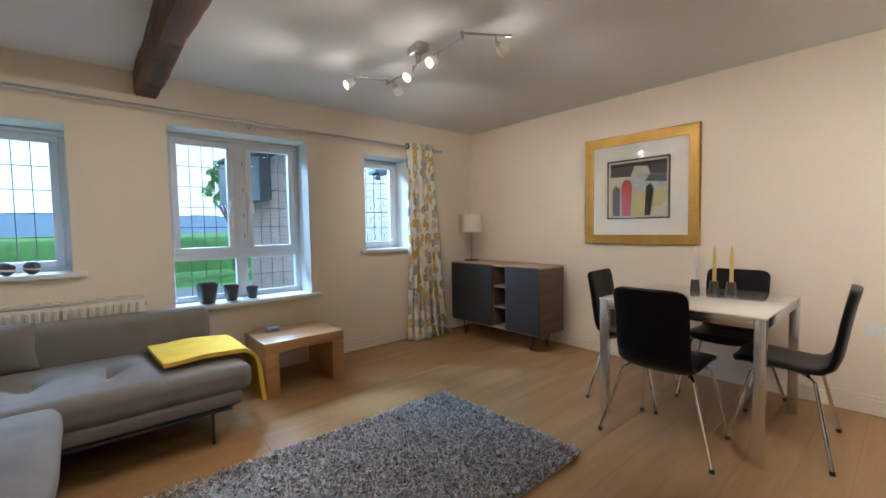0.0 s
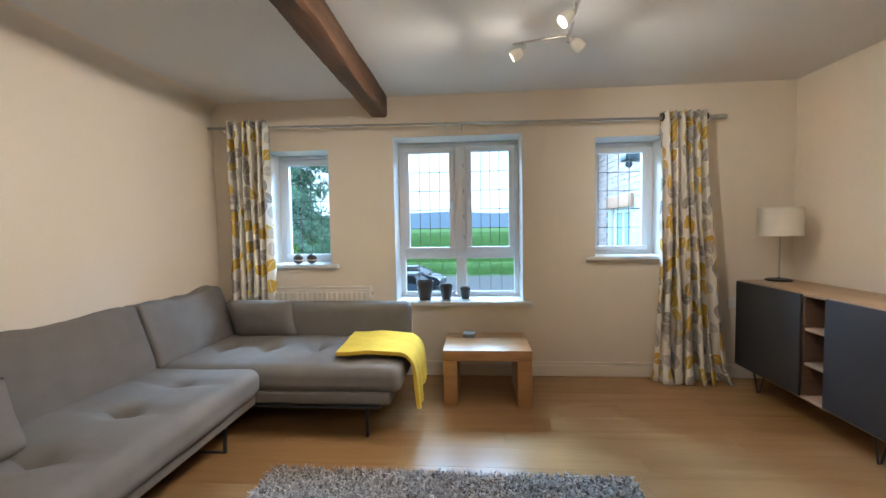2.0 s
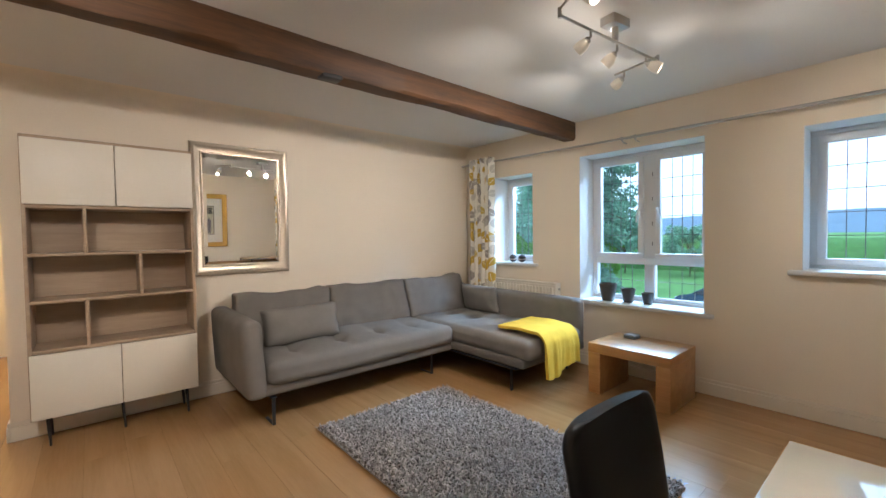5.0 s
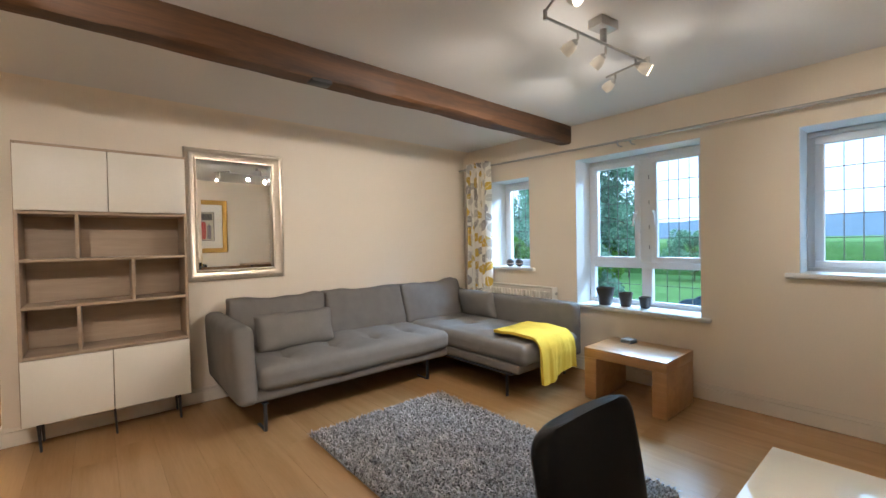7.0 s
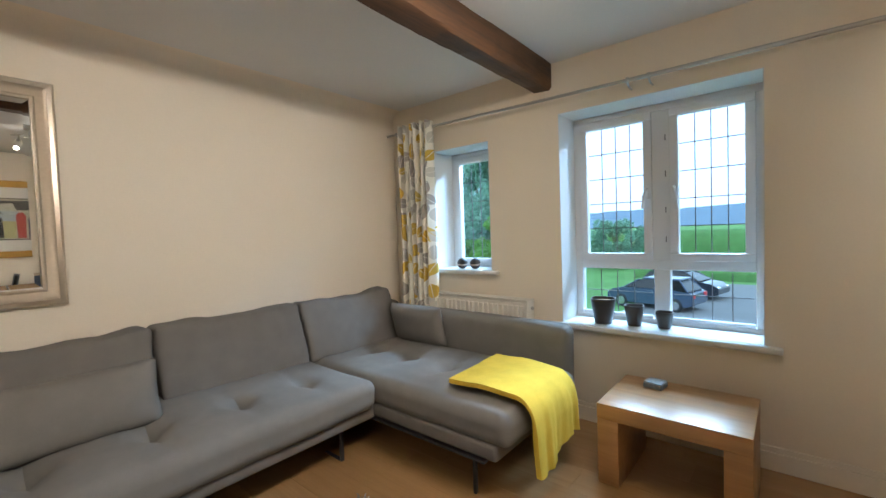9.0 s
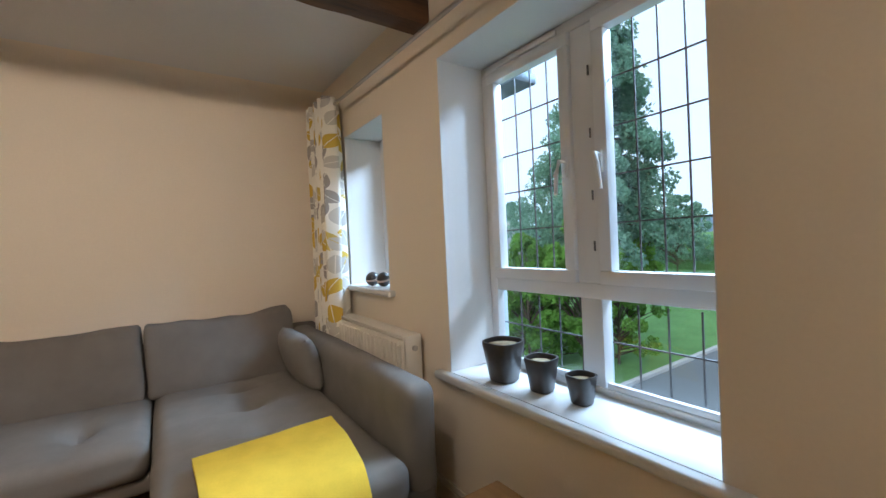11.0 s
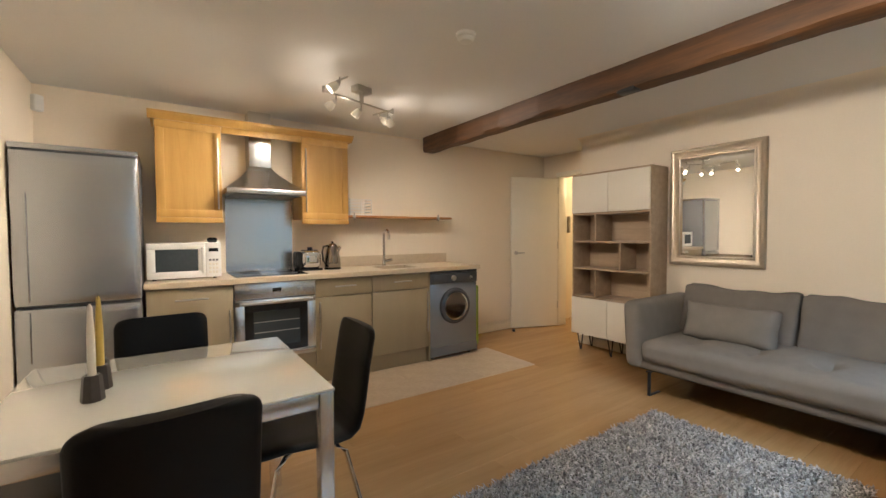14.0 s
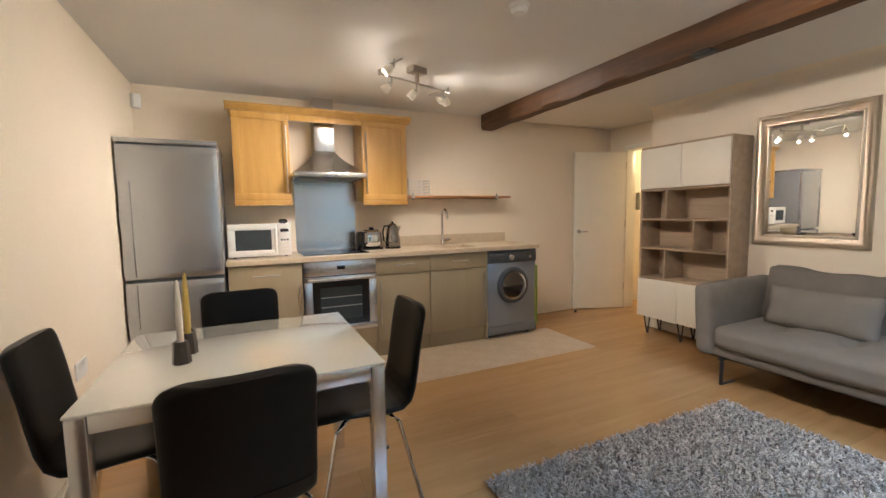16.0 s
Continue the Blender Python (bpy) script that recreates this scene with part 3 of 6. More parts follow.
coffee_table()
bm = B(-0.045, 0.045, -0.045, 0.045, 0, 0.022, 0.003)
ob = tagged(obj("coaster_stack", bm, mat("grey coaster", (0.22, 0.25, 0.28), 0.4, var=0.2, scale=60, bump=0.05)), "small stack of grey square coasters on the coffee table", "coasters")
ob.matrix_world = pose(2.648, -0.245, 0.392, 0, 0, -8)
part("top_coaster", B(-0.043, 0.043, -0.043, 0.043, 0.0235, 0.031, 0.002), mat("pale coaster", (0.40, 0.45, 0.48), 0.35, var=0.3, scale=70, bump=0.05), ob)


def rug():
    """Long-pile shag rug: a backing and many loose tufts."""
    th = thing("shag_rug", "grey long-pile shag rug on the laminate floor", "rug")
    x0, x1, y0, y1 = 1.645, 3.455, -2.495, -1.40
    part("backing", B(x0 + 0.015, x1 - 0.015, y0 + 0.015, y1 - 0.015, 0.0, 0.009), RUGM, th, smooth=False)
    rng = np.random.default_rng(4)
    n = 30000
    bx, by = rng.uniform(x0 + 0.012, x1 - 0.012, n), rng.uniform(y0 + 0.012, y1 - 0.012, n)
    ang, lean = rng.uniform(0, 6.283, n), rng.uniform(0.012, 0.030, n)
    hgt, wid = rng.uniform(0.014, 0.034, n), rng.uniform(0.0026, 0.0055, n)
    dx, dy = np.cos(ang), np.sin(ang)
    verts = np.zeros((n, 6, 3))
    for k, (f, w, hz) in enumerate(((0, 1, 0.0), (0.35, 1.0, 0.8), (1.0, 0.45, 1.0))):
        for s in (0, 1):
            sg = 1 if s else -1
            verts[:, 2 * k + s, 0] = bx + dx * lean * f - dy * wid * w * sg
            verts[:, 2 * k + s, 1] = by + dy * lean * f + dx * wid * w * sg
            verts[:, 2 * k + s, 2] = 0.006 + hgt * hz
    faces = []
    for i in range(n):
        o = 6 * i
        faces += [(o, o + 1, o + 3, o + 2), (o + 2, o + 3, o + 5, o + 4)]
    me = bpy.data.meshes.new("pile")
    me.from_pydata(verts.reshape(-1, 3).tolist(), [], faces)
    m = RUGM.copy()
    m.name = "grey shag strands"
    nn, ll = m.node_tree.nodes, m.node_tree.links
    geo, cr = nn.new("ShaderNodeNewGeometry"), nn.new("ShaderNodeValToRGB")
    cr.color_ramp.elements[0].color, cr.color_ramp.elements[1].color = (0.19, 0.168, 0.15, 1), (0.56, 0.51, 0.465, 1)
    ll.new(geo.outputs["Random Per Island"], cr.inputs["Fac"])
    ll.new(cr.outputs["Color"], nn["Principled BSDF"].inputs["Base Color"])
    me.materials.append(m)
    ob = new("pile_surface", me)
    ob.parent = th
    ob["kind"] = "stuff"


rug()


def hairpin(x, y, h, parent, dx=0.05, dy=0.03):
    part("leg", tube(bmesh.new(), [(x - dx, y, h), (x - 0.006, y + dy * 0.3, 0.006), (x + 0.006, y + dy * 0.3, 0.006), (x + dx, y, h)], 0.006, 8), BLACKM, parent)


def bookcase():
    th = thing("shelf_unit", "tall oak-effect shelf unit with white doors", "shelf unit")
    x0, x1, y0, y1, zb, zt = 0.497, 0.782, -3.858, -2.996, 0.185, 1.868
    t = 0.018
    part("side_panel", B(x0, x1, y0, y0 + t, zb, zt, 0.002), GOAK, th)
    part("side_panel", B(x0, x1, y1 - t, y1, zb, zt, 0.002), GOAK, th)
    part("top_panel", B(x0, x1, y0 + t, y1 - t, zt - t, zt, 0.002), GOAK, th)
    part("bottom_panel", B(x0, x1, y0 + t, y1 - t, zb, zb + t, 0.002), GOAK, th)
    part("back_panel", B(x0, x0 + 0.006, y0 + t, y1 - t, zb + t, zt - t), GOAK, th, smooth=False)
    lv = [0.585, 0.880, 1.163, 1.452]
    for z in lv:
        part("shelf", B(x0 + 0.006, x1 - 0.004, y0 + t, y1 - t, z - t / 2, z + t / 2, 0.002), GOAK, th)
    for yd, a, b in ((-3.582, 2, 3), (-3.307, 1, 2), (-3.585, 0, 1)):
        part("divider", B(x0 + 0.006, x1 - 0.006, yd - t / 2, yd + t / 2, lv[a] + t / 2, lv[b] - t / 2, 0.002), GOAK, th)
    ym = (y0 + y1) / 2
    for a, b in ((zb + 0.004, lv[0] - 0.012), (lv[3] + 0.012, zt - t - 0.002)):
        for c, d in ((y0 + 0.006, ym - 0.002), (ym + 0.002, y1 - 0.006)):
            part("door", B(x1 + 0.001, x1 + 0.018, c, d, a, b, 0.002), WDOOR, th)
    for y in (y0 + 0.07, ym, y1 - 0.07):
        for x in (x0 + 0.05, x1 - 0.05):
            hairpin(x, y, zb, th, 0.045, 0.03)


bookcase()


def mirror():
    th = thing("wall_mirror", "wall mirror in a wide champagne silver frame", "mirror")
    y0, y1, z0, z1, w = -2.968, -2.225, 0.955, 2.001, 0.085
    bm = bmesh.new()
    prof = [(0.0, 0.0), (0.0, 0.022), (0.010, 0.034), (0.028, 0.036), (0.045, 0.026), (0.068, 0.020), (0.076, 0.026), (w, 0.025), (w, 0.0)]
    rings = []
    for cy, cz, sy, sz in ((y0, z0, 1, 1), (y1, z0, -1, 1), (y1, z1, -1, -1), (y0, z1, 1, -1)):
        rings.append([bm.verts.new((WX + 0.001 + d, cy + sy * o, cz + sz * o)) for o, d in prof])
    for k in range(4):
        a, b = rings[k], rings[(k + 1) % 4]
        for i in range(len(prof) - 1):
            bm.faces.new((a[i], a[i + 1], b[i + 1], b[i]))
    part("mirror_frame", bm, CHAMP, th, sharp=25)
    a0, a1, b0, b1 = y0 + w - 0.004, y1 - w + 0.004, z0 + w - 0.004, z1 - w + 0.004
    bm = bmesh.new()
    lean = lambda y, z: 0.010 * (z - 1.478) - 0.011 * (y + 2.5965)      # hangs a little out of true
    o = [bm.verts.new((WX + 0.013 + lean(y, z), y, z)) for y, z in ((a0, b0), (a1, b0), (a1, b1), (a0, b1))]
    i = [bm.verts.new((WX + 0.0155 + lean(y, z), y, z)) for y, z in ((a0 + 0.03, b0 + 0.03), (a1 - 0.03, b0 + 0.03), (a1 - 0.03, b1 - 0.03), (a0 + 0.03, b1 - 0.03))]
    for k in range(4):
        bm.faces.new((o[k], o[(k + 1) % 4], i[(k + 1) % 4], i[k]))
    bm.faces.new(i)
    back = [bm.verts.new((WX + 0.003, v.co.y, v.co.z)) for v in o]
    for k in range(4):
        bm.faces.new((back[k], back[(k + 1) % 4], o[(k + 1) % 4], o[k]))
    part("mirror_glass", bm, MIRROR, th, smooth=False)


mirror()


def picture():
    """Gold framed abstract print of upright bottle shapes."""
    th = thing("framed_picture", "abstract print in a broad gold frame", "picture")
    y0, y1, z0, z1, w, X = -2.493, -1.529, 1.018, 1.965, 0.082, EX - 0.002
    bm = bmesh.new()
    prof = [(0.0, 0.0), (0.0, 0.024), (0.006, 0.030), (0.05, 0.027), (0.074, 0.020), (w, 0.020), (w, 0.0)]
    rings = []
    for cy, cz, sy, sz in ((y0, z0, 1, 1), (y1, z0, -1, 1), (y1, z1, -1, -1), (y0, z1, 1, -1)):
        rings.append([bm.verts.new((X - d, cy + sy * o, cz + sz * o)) for o, d in prof])
    for k in range(4):
        a, b = rings[k], rings[(k + 1) % 4]
        for i in range(len(prof) - 1):
            bm.faces.new((a[i], a[i + 1], b[i + 1], b[i]))
    part("picture_frame", bm, GOLD, th, sharp=25)
    part("mount", B(X - 0.008, X - 0.004, y0 + w - 0.004, y1 - w + 0.004, z0 + w - 0.004, z1 - w + 0.004), MOUNTB, th, smooth=False)
    p0, p1, q0, q1 = -2.275, -1.743, 1.237, 1.752
    bm = bmesh.new()
    for a in ((p0, p1, q0, q0 + 0.014), (p0, p1, q1 - 0.014, q1), (p0, p0 + 0.014, q0 + 0.014, q1 - 0.014), (p1 - 0.014, p1, q0 + 0.014, q1 - 0.014)):
        box(bm, X - 0.012, X - 0.008, *a)
    art = part("print_border", bm, mat("brown ink", (0.06, 0.04, 0.03), 0.6, var=0.1), th, smooth=False)

    def flat(nm, col, pts, lay):
        bm = bmesh.new()
        x = X - 0.0092 - 0.0004 * lay
        f = bm.faces.new([bm.verts.new((x, p1 - u * (p1 - p0), q0 + v * (q1 - q0))) for u, v in pts])
        bmesh.ops.extrude_face_region(bm, geom=[f])
        for v in list(bm.verts)[len(pts):]:
            v.co.x += 0.0003
        part(nm, bm, mat(nm + " ink", col, 0.7, var=0.2, scale=18, bump=0.02), th, smooth=False)

    flat("print_ground", (0.50, 0.48, 0.36), [(0.03, 0.03), (0.97, 0.03), (0.97, 0.97), (0.03, 0.97)], 0)
    flat("print_top", (0.035, 0.035, 0.03), [(0.06, 0.72), (0.95, 0.70), (0.95, 0.94), (0.06, 0.94)], 1)
    flat("print_cloud", (0.52, 0.50, 0.40), [(0.38, 0.68), (0.72, 0.70), (0.66, 0.86), (0.46, 0.88)], 2)
    flat("print_sky", (0.42, 0.47, 0.50), [(0.30, 0.45), (0.95, 0.45), (0.95, 0.70), (0.60, 0.74), (0.30, 0.66)], 2)
    flat("print_field", (0.50, 0.46, 0.20), [(0.42, 0.05), (0.95, 0.05), (0.95, 0.48), (0.42, 0.44)], 3)
    flat("print_red", (0.42, 0.035, 0.02), [(0.26, 0.05), (0.40, 0.05), (0.42, 0.58), (0.37, 0.66), (0.30, 0.66), (0.25, 0.58)], 4)
    flat("print_violet", (0.10, 0.09, 0.13), [(0.10, 0.06), (0.22, 0.05), (0.22, 0.50), (0.15, 0.58), (0.09, 0.48)], 4)
    flat("print_black", (0.02, 0.02, 0.025), [(0.62, 0.06), (0.70, 0.05), (0.76, 0.48), (0.71, 0.58), (0.64, 0.52)], 5)
    flat("print_dark", (0.05, 0.07, 0.11), [(0.62, 0.62), (0.95, 0.58), (0.94, 0.70), (0.70, 0.72)], 4)
    flat("print_cup", (0.55, 0.53, 0.44), [(0.72, 0.05), (0.95, 0.05), (0.95, 0.30), (0.86, 0.20), (0.74, 0.20)], 4)
    g = part("picture_glass", B(X - 0.0165, X - 0.0145, y0 + w - 0.003, y1 - w + 0.003, z0 + w - 0.003, z1 - w + 0.003), PGLASS, th, smooth=False)
    g.visible_shadow = False


picture()


def sideboard():
    th = thing("sideboard", "low sideboard with slate doors and oak top", "sideboard")
    x0, x1, y0, y1, z0, z1 = 4.65, 5.045, -1.357, -0.188, 0.170, 0.808
    t = 0.018
    part("top_panel", B(x0 - 0.002, x1, y0, y1, z1 - t, z1, 0.002), wood("light oak veneer", (0.50, 0.335, 0.195), (0.40, 0.26, 0.145), 1, 0.5, 1.2), th)
    part("side_panel", B(x0, x1, y0, y0 + t, z0, z1 - t, 0.002), BRWN, th)
    part("side_panel", B(x0, x1, y1 - t, y1, z0, z1 - t, 0.002), BRWN, th)
    part("bottom_panel", B(x0 - 0.002, x1, y0 + t, y1 - t, z0, z0 + t, 0.002), GOAK, th)
    part("back_panel", B(x1 - 0.006, x1, y0 + t, y1 - t, z0 + t, z1 - t), BRWN, th, smooth=False)
    for y in (-0.965, -0.795):
        part("divider", B(x0 + 0.002, x1 - 0.006, y - t / 2, y + t / 2, z0 + t, z1 - t, 0.002), BRWN, th)
    for z in (0.385, 0.592):
        part("shelf", B(x0 + 0.004, x1 - 0.006, -0.956, -0.804, z - t / 2, z + t / 2, 0.002), GOAK, th)
    for a, b in ((y0 + 0.002, -0.967), (-0.793, y1 - 0.002)):
        part("door", B(x0 - 0.019, x0 - 0.003, a, b, z0 + 0.012, z1 - 0.006, 0.003), SLATE, th)
    for y in (y0 + 0.14, y1 - 0.14):
        for x in (x0 + 0.07, x1 - 0.07):
            hairpin(x, y, z0, th, 0.04, 0.03)


sideboard()


def table_lamp():
    th = thing("table_lamp", "small unlit table lamp with a cream drum shade", "lamp", m=pose(4.888, -0.250, 0.808))
    part("base", lathe([(0.082, 0), (0.084, 0.006), (0.076, 0.014), (0.012, 0.02), (0.006, 0.026)], 24), BLACKM, th)
    part("stem", tube(bmesh.new(), [(0, 0, 0.02), (0, 0, 0.44)], 0.005, 8), SATIN, th)
    bm = lathe([(0.136, 0.325), (0.132, 0.525), (0.130, 0.525), (0.134, 0.326)], 32)
    bmesh.ops.delete(bm, geom=[f for f in bm.faces if len(f.verts) > 4], context="FACES_ONLY")
    part("shade", bm, LSHADE, th)
    part("shade_ring", tube(bmesh.new(), [(-0.133, 0, 0.43), (0.133, 0, 0.43)], 0.002, 6), SATIN, th)


table_lamp()


def spot_head(parent, x, y, z, aim, lit):
    """A tilted frosted glass spot on a short stem, with its bulb."""
    a = Vector(aim).normalized()
    top = Vector((x, y, z))
    joint = top + Vector((0, 0, -0.034))
    hd = part("spot_head", tube(bmesh.new(), [top, joint, joint + a * 0.012, joint + a * 0.035], [0.006, 0.006, 0.016, 0.022], 12), SATIN, parent)
    bm = bmesh.new()
    rr = [(0.018, 0.02), (0.026, 0.035), (0.031, 0.055), (0.030, 0.08), (0.027, 0.08), (0.028, 0.055), (0.023, 0.035)]
    tube(bm, [joint + a * d for _, d in rr], [r for r, _ in rr], 16, caps=False)
    part("shade", bm, SHADEG, hd, "frosted glass shade")
    part("bulb", tube(bmesh.new(), [joint + a * 0.045, joint + a * 0.06, joint + a * 0.072], [0.012, 0.016, 0.006], 10), BULB, hd, "glowing bulb")
    li = new("spot_light", bpy.data.lights.new("spot_light", "SPOT"))
    li.data.energy, li.data.color = lit, (1.0, 0.88, 0.70)
    li.data.spot_size, li.data.spot_blend, li.data.shadow_soft_size = radians(128), 1.0, 0.015
    li.matrix_world = look(joint + a * 0.088, joint + a * 1.0)
    gl = new("glow_light", bpy.data.lights.new("glow_light", "POINT"))
    gl.data.energy, gl.data.color, gl.data.shadow_soft_size = lit * 0.02, (1.0, 0.88, 0.70), 0.015
    gl.location = joint + a * 0.125


def ceiling_spots(label, mount, bar, arms, heads, lit):
    th = thing("ceiling_spotlight", label, "ceiling light", "ceiling spotlights")
    mx, my, rot = mount
    bm = B(-0.065, 0.065, -0.04, 0.04, CZ - 0.045, CZ, 0.004)
    bmesh.ops.transform(bm, matrix=pose(mx, my, 0, 0, 0, rot), verts=bm.verts)
    part("ceiling_mount", bm, SATIN, th)
    zb = CZ - 0.113
    part("post", tube(bmesh.new(), [(mx, my, CZ - 0.045), (mx, my, zb)], 0.016, 12), SATIN, th)
    part("bar", tube(bmesh.new(), [(*bar[0], zb), (mx, my, zb), (*bar[1], zb)], 0.0065, 8), SATIN, th)
    for (x0, y0), (x1, y1) in arms:
        part("elbow", tube(bmesh.new(), [(x0, y0, zb - 0.012), (x0, y0, zb + 0.032)], 0.009, 8), SATIN, th)
        part("arm", tube(bmesh.new(), [(x0, y0, zb + 0.025), (x1, y1, zb + 0.025)], 0.0065, 8), SATIN, th)
    for x, y, up, aim in heads:
        spot_head(th, x, y, zb + (0.025 if up else 0), aim, lit)


LIT = 21.0
ceiling_spots("satin nickel ceiling bar with five lit glass spots", (3.16, -1.55, 82), ((3.20, -1.14), (3.125, -1.98)),
              [((3.20, -1.14), (2.92, -1.07)), ((3.125, -1.98), (3.36, -2.12))],
              [(2.985, -1.085, True, (-0.85, 0.1, -0.48)), (3.182, -1.25, False, (0.75, 0.35, -0.5)), (3.15, -1.51, False, (-0.75, -0.15, -0.65)),
               (3.145, -1.755, False, (-0.85, -0.05, -0.5)), (3.285, -2.075, True, (0.8, -0.1, -0.6))], LIT * 1.12)
ceiling_spots("satin nickel ceiling bar with five lit spots near the kitchen", (3.22, -3.79, 18), ((3.53, -3.69), (2.92, -3.89)),
              [((3.53, -3.69), (3.46, -3.44)), ((2.92, -3.89), (2.99, -4.10))],
              [(3.50, -3.47, True, (0.75, -0.1, -0.6)), (3.43, -3.735, False, (0.6, -0.5, -0.6)), (3.22, -3.80, False, (0.5, -0.35, -0.75)),
               (2.97, -3.875, False, (-0.5, -0.3, -0.7)), (2.965, -4.03, True, (-0.75, 0.35, -0.5))], LIT * 1.25)


# ---- curtains, radiator, sills ----
def curtain_cloth():
    m = mat("leaf printed curtain", (0.82, 0.785, 0.69), 0.9, var=0.05, grain=200, bump=0.2, spec=0.15)
    n, l = m.node_tree.nodes, m.node_tree.links
    b = n["Principled BSDF"]
    base = b.inputs["Base Color"].links[0].from_socket
    uv = n.new("ShaderNodeUVMap")
    for k, (sc, off, cols) in enumerate(((7.0, 0.0, ((0.62, 0.40, 0.07), (0.36, 0.33, 0.30), (0.56, 0.53, 0.47), (0.60, 0.45, 0.13))),
                                         (7.8, 3.7, ((0.38, 0.35, 0.31), (0.62, 0.42, 0.08), (0.58, 0.55, 0.48), (0.46, 0.43, 0.38))))):
        mp = n.new("ShaderNodeMapping")
        mp.inputs["Scale"].default_value, mp.inputs["Location"].default_value = (sc, sc * 0.86, 1), (off, off * 0.6, 0)
        l.new(uv.outputs["UV"], mp.inputs["Vector"])
        vo = n.new("ShaderNodeTexVoronoi")
        vo.voronoi_dimensions = "2D"
        vo.inputs["Scale"].default_value, vo.inputs["Randomness"].default_value = 1.0, 0.55
        l.new(mp.outputs["Vector"], vo.inputs["Vector"])
        sub = n.new("ShaderNodeVectorMath")
        sub.operation = "SUBTRACT"
        l.new(mp.outputs["Vector"], sub.inputs[0])
        l.new(vo.outputs["Position"], sub.inputs[1])
        rot = n.new("ShaderNodeVectorRotate")
        rot.rotation_type = "Z_AXIS"
        sp = n.new("ShaderNodeSeparateColor")
        l.new(vo.outputs["Color"], sp.inputs["Color"])
        an = n.new("ShaderNodeMath")
        an.operation = "MULTIPLY_ADD"
        an.inputs[1].default_value, an.inputs[2].default_value = 2.6, -1.3
        l.new(sp.outputs["Green"], an.inputs[0])
        l.new(sub.outputs["Vector"], rot.inputs["Vector"])
        l.new(an.outputs[0], rot.inputs["Angle"])
        xyz = n.new("ShaderNodeSeparateXYZ")
        l.new(rot.outputs["Vector"], xyz.inputs["Vector"])

        def math_node(op, a, c):
            q = n.new("ShaderNodeMath")
            q.operation = op
            for i, s in enumerate((a, c)):
                if s is None:
                    continue
                if isinstance(s, float):
                    q.inputs[i].default_value = s
                else:
                    l.new(s, q.inputs[i])
            return q.outputs[0]

        ax = math_node("DIVIDE", math_node("ABSOLUTE", xyz.outputs["X"], None), 0.27)
        ay = math_node("DIVIDE", xyz.outputs["Y"], 0.40)
        e = math_node("ADD", ax, math_node("MULTIPLY", ay, ay))
        leaf = math_node("LESS_THAN", e, 1.0)
        rib = math_node("GREATER_THAN", math_node("ABSOLUTE", xyz.outputs["X"], None), 0.012)
        mask = math_node("MULTIPLY", leaf, rib)
        cr = n.new("ShaderNodeValToRGB")
        cr.color_ramp.interpolation = "CONSTANT"
        while len(cr.color_ramp.elements) < 4:
            cr.color_ramp.elements.new(0.5)
        for i, c in enumerate(cols):
            cr.color_ramp.elements[i].position, cr.color_ramp.elements[i].color = i * 0.26, (*c, 1)
        l.new(sp.outputs["Red"], cr.inputs["Fac"])
        mx = n.new("ShaderNodeMix")
        mx.data_type = "RGBA"
        l.new(mask, mx.inputs["Factor"])
        l.new(base, mx.inputs["A"])
        l.new(cr.outputs["Color"], mx.inputs["B"])
        base = mx.outputs["Result"]
    l.new(base, b.inputs["Base Color"])
    return m


CLOTH = curtain_cloth()


def curtain(label, xa, xb, ya, z1, z0, flare, seed, deep=0.045):
    """A gathered eyelet curtain; deep folds, spread a little at the hem."""
    th = thing("curtain", label, "curtain", "leaf print curtains")
    bm = bmesh.new()
    uvl = bm.loops.layers.uv.new("UVMap")
    nu, nv = 120, 40
    width = 1.25
    vs, uvs = [], {}
    for j in range(nv + 1):
        t = j / nv
        row = []
        for i in range(nu + 1):
            u = i / nu
            ph = u * 2 * math.pi * 6.0
            spread = 1 + flare * max(0.0, t - 0.15) ** 1.5
            xm = (xa + xb) / 2 + 0.07 * flare * t
            amp = (deep + 0.02 * noise.noise(Vector((u * 5, t * 1.5, seed)))) * (0.9 + 0.25 * t)
            x = xm + (u - 0.5) * (xb - xa) * spread + 0.016 * math.sin(2 * ph + seed) * t + 0.02 * noise.noise(Vector((u * 9, t * 3, seed + 4)))
            y = ya + amp * math.sin(ph + 0.5 * math.sin(t * 4 + seed) + 0.8 * noise.noise(Vector((u * 3, t * 2, seed)))) - 0.03 * t * flare
            z = z1 + (z0 - z1) * t
            if t > 0.95 and flare > 0.3:
                y -= 0.05 * (t - 0.95) / 0.05 * (0.5 + noise.noise(Vector((u * 14, 1, seed))))
                x += 0.05 * (t - 0.95) / 0.05 * noise.noise(Vector((u * 8, 5, seed)))
            v = bm.verts.new((x, min(y, -0.012), z))
            uvs[v] = (u * width, (z - z0))
            row.append(v)
        vs.append(row)
    for a, b in zip(vs, vs[1:]):
        for i in range(nu):
            f = bm.faces.new((a[i], a[i + 1], b[i + 1], b[i]))
            for lp in f.loops:
                lp[uvl].uv = uvs[lp.vert]
    ob = part("cloth", bm, CLOTH, th, smooth=True, sharp=180)
    md = ob.modifiers.new("thickness", "SOLIDIFY")
    md.thickness = 0.003
    return th


def eyelet(parent, x, z):
    bm = bmesh.new()
    pts = [(x, -0.088 + 0.026 * math.cos(a), z + 0.026 * math.sin(a)) for a in [k * math.pi / 8 for k in range(17)]]
    tube(bm, pts, 0.007, 6, caps=False)
    part("eyelet", bm, BLACKM, parent)


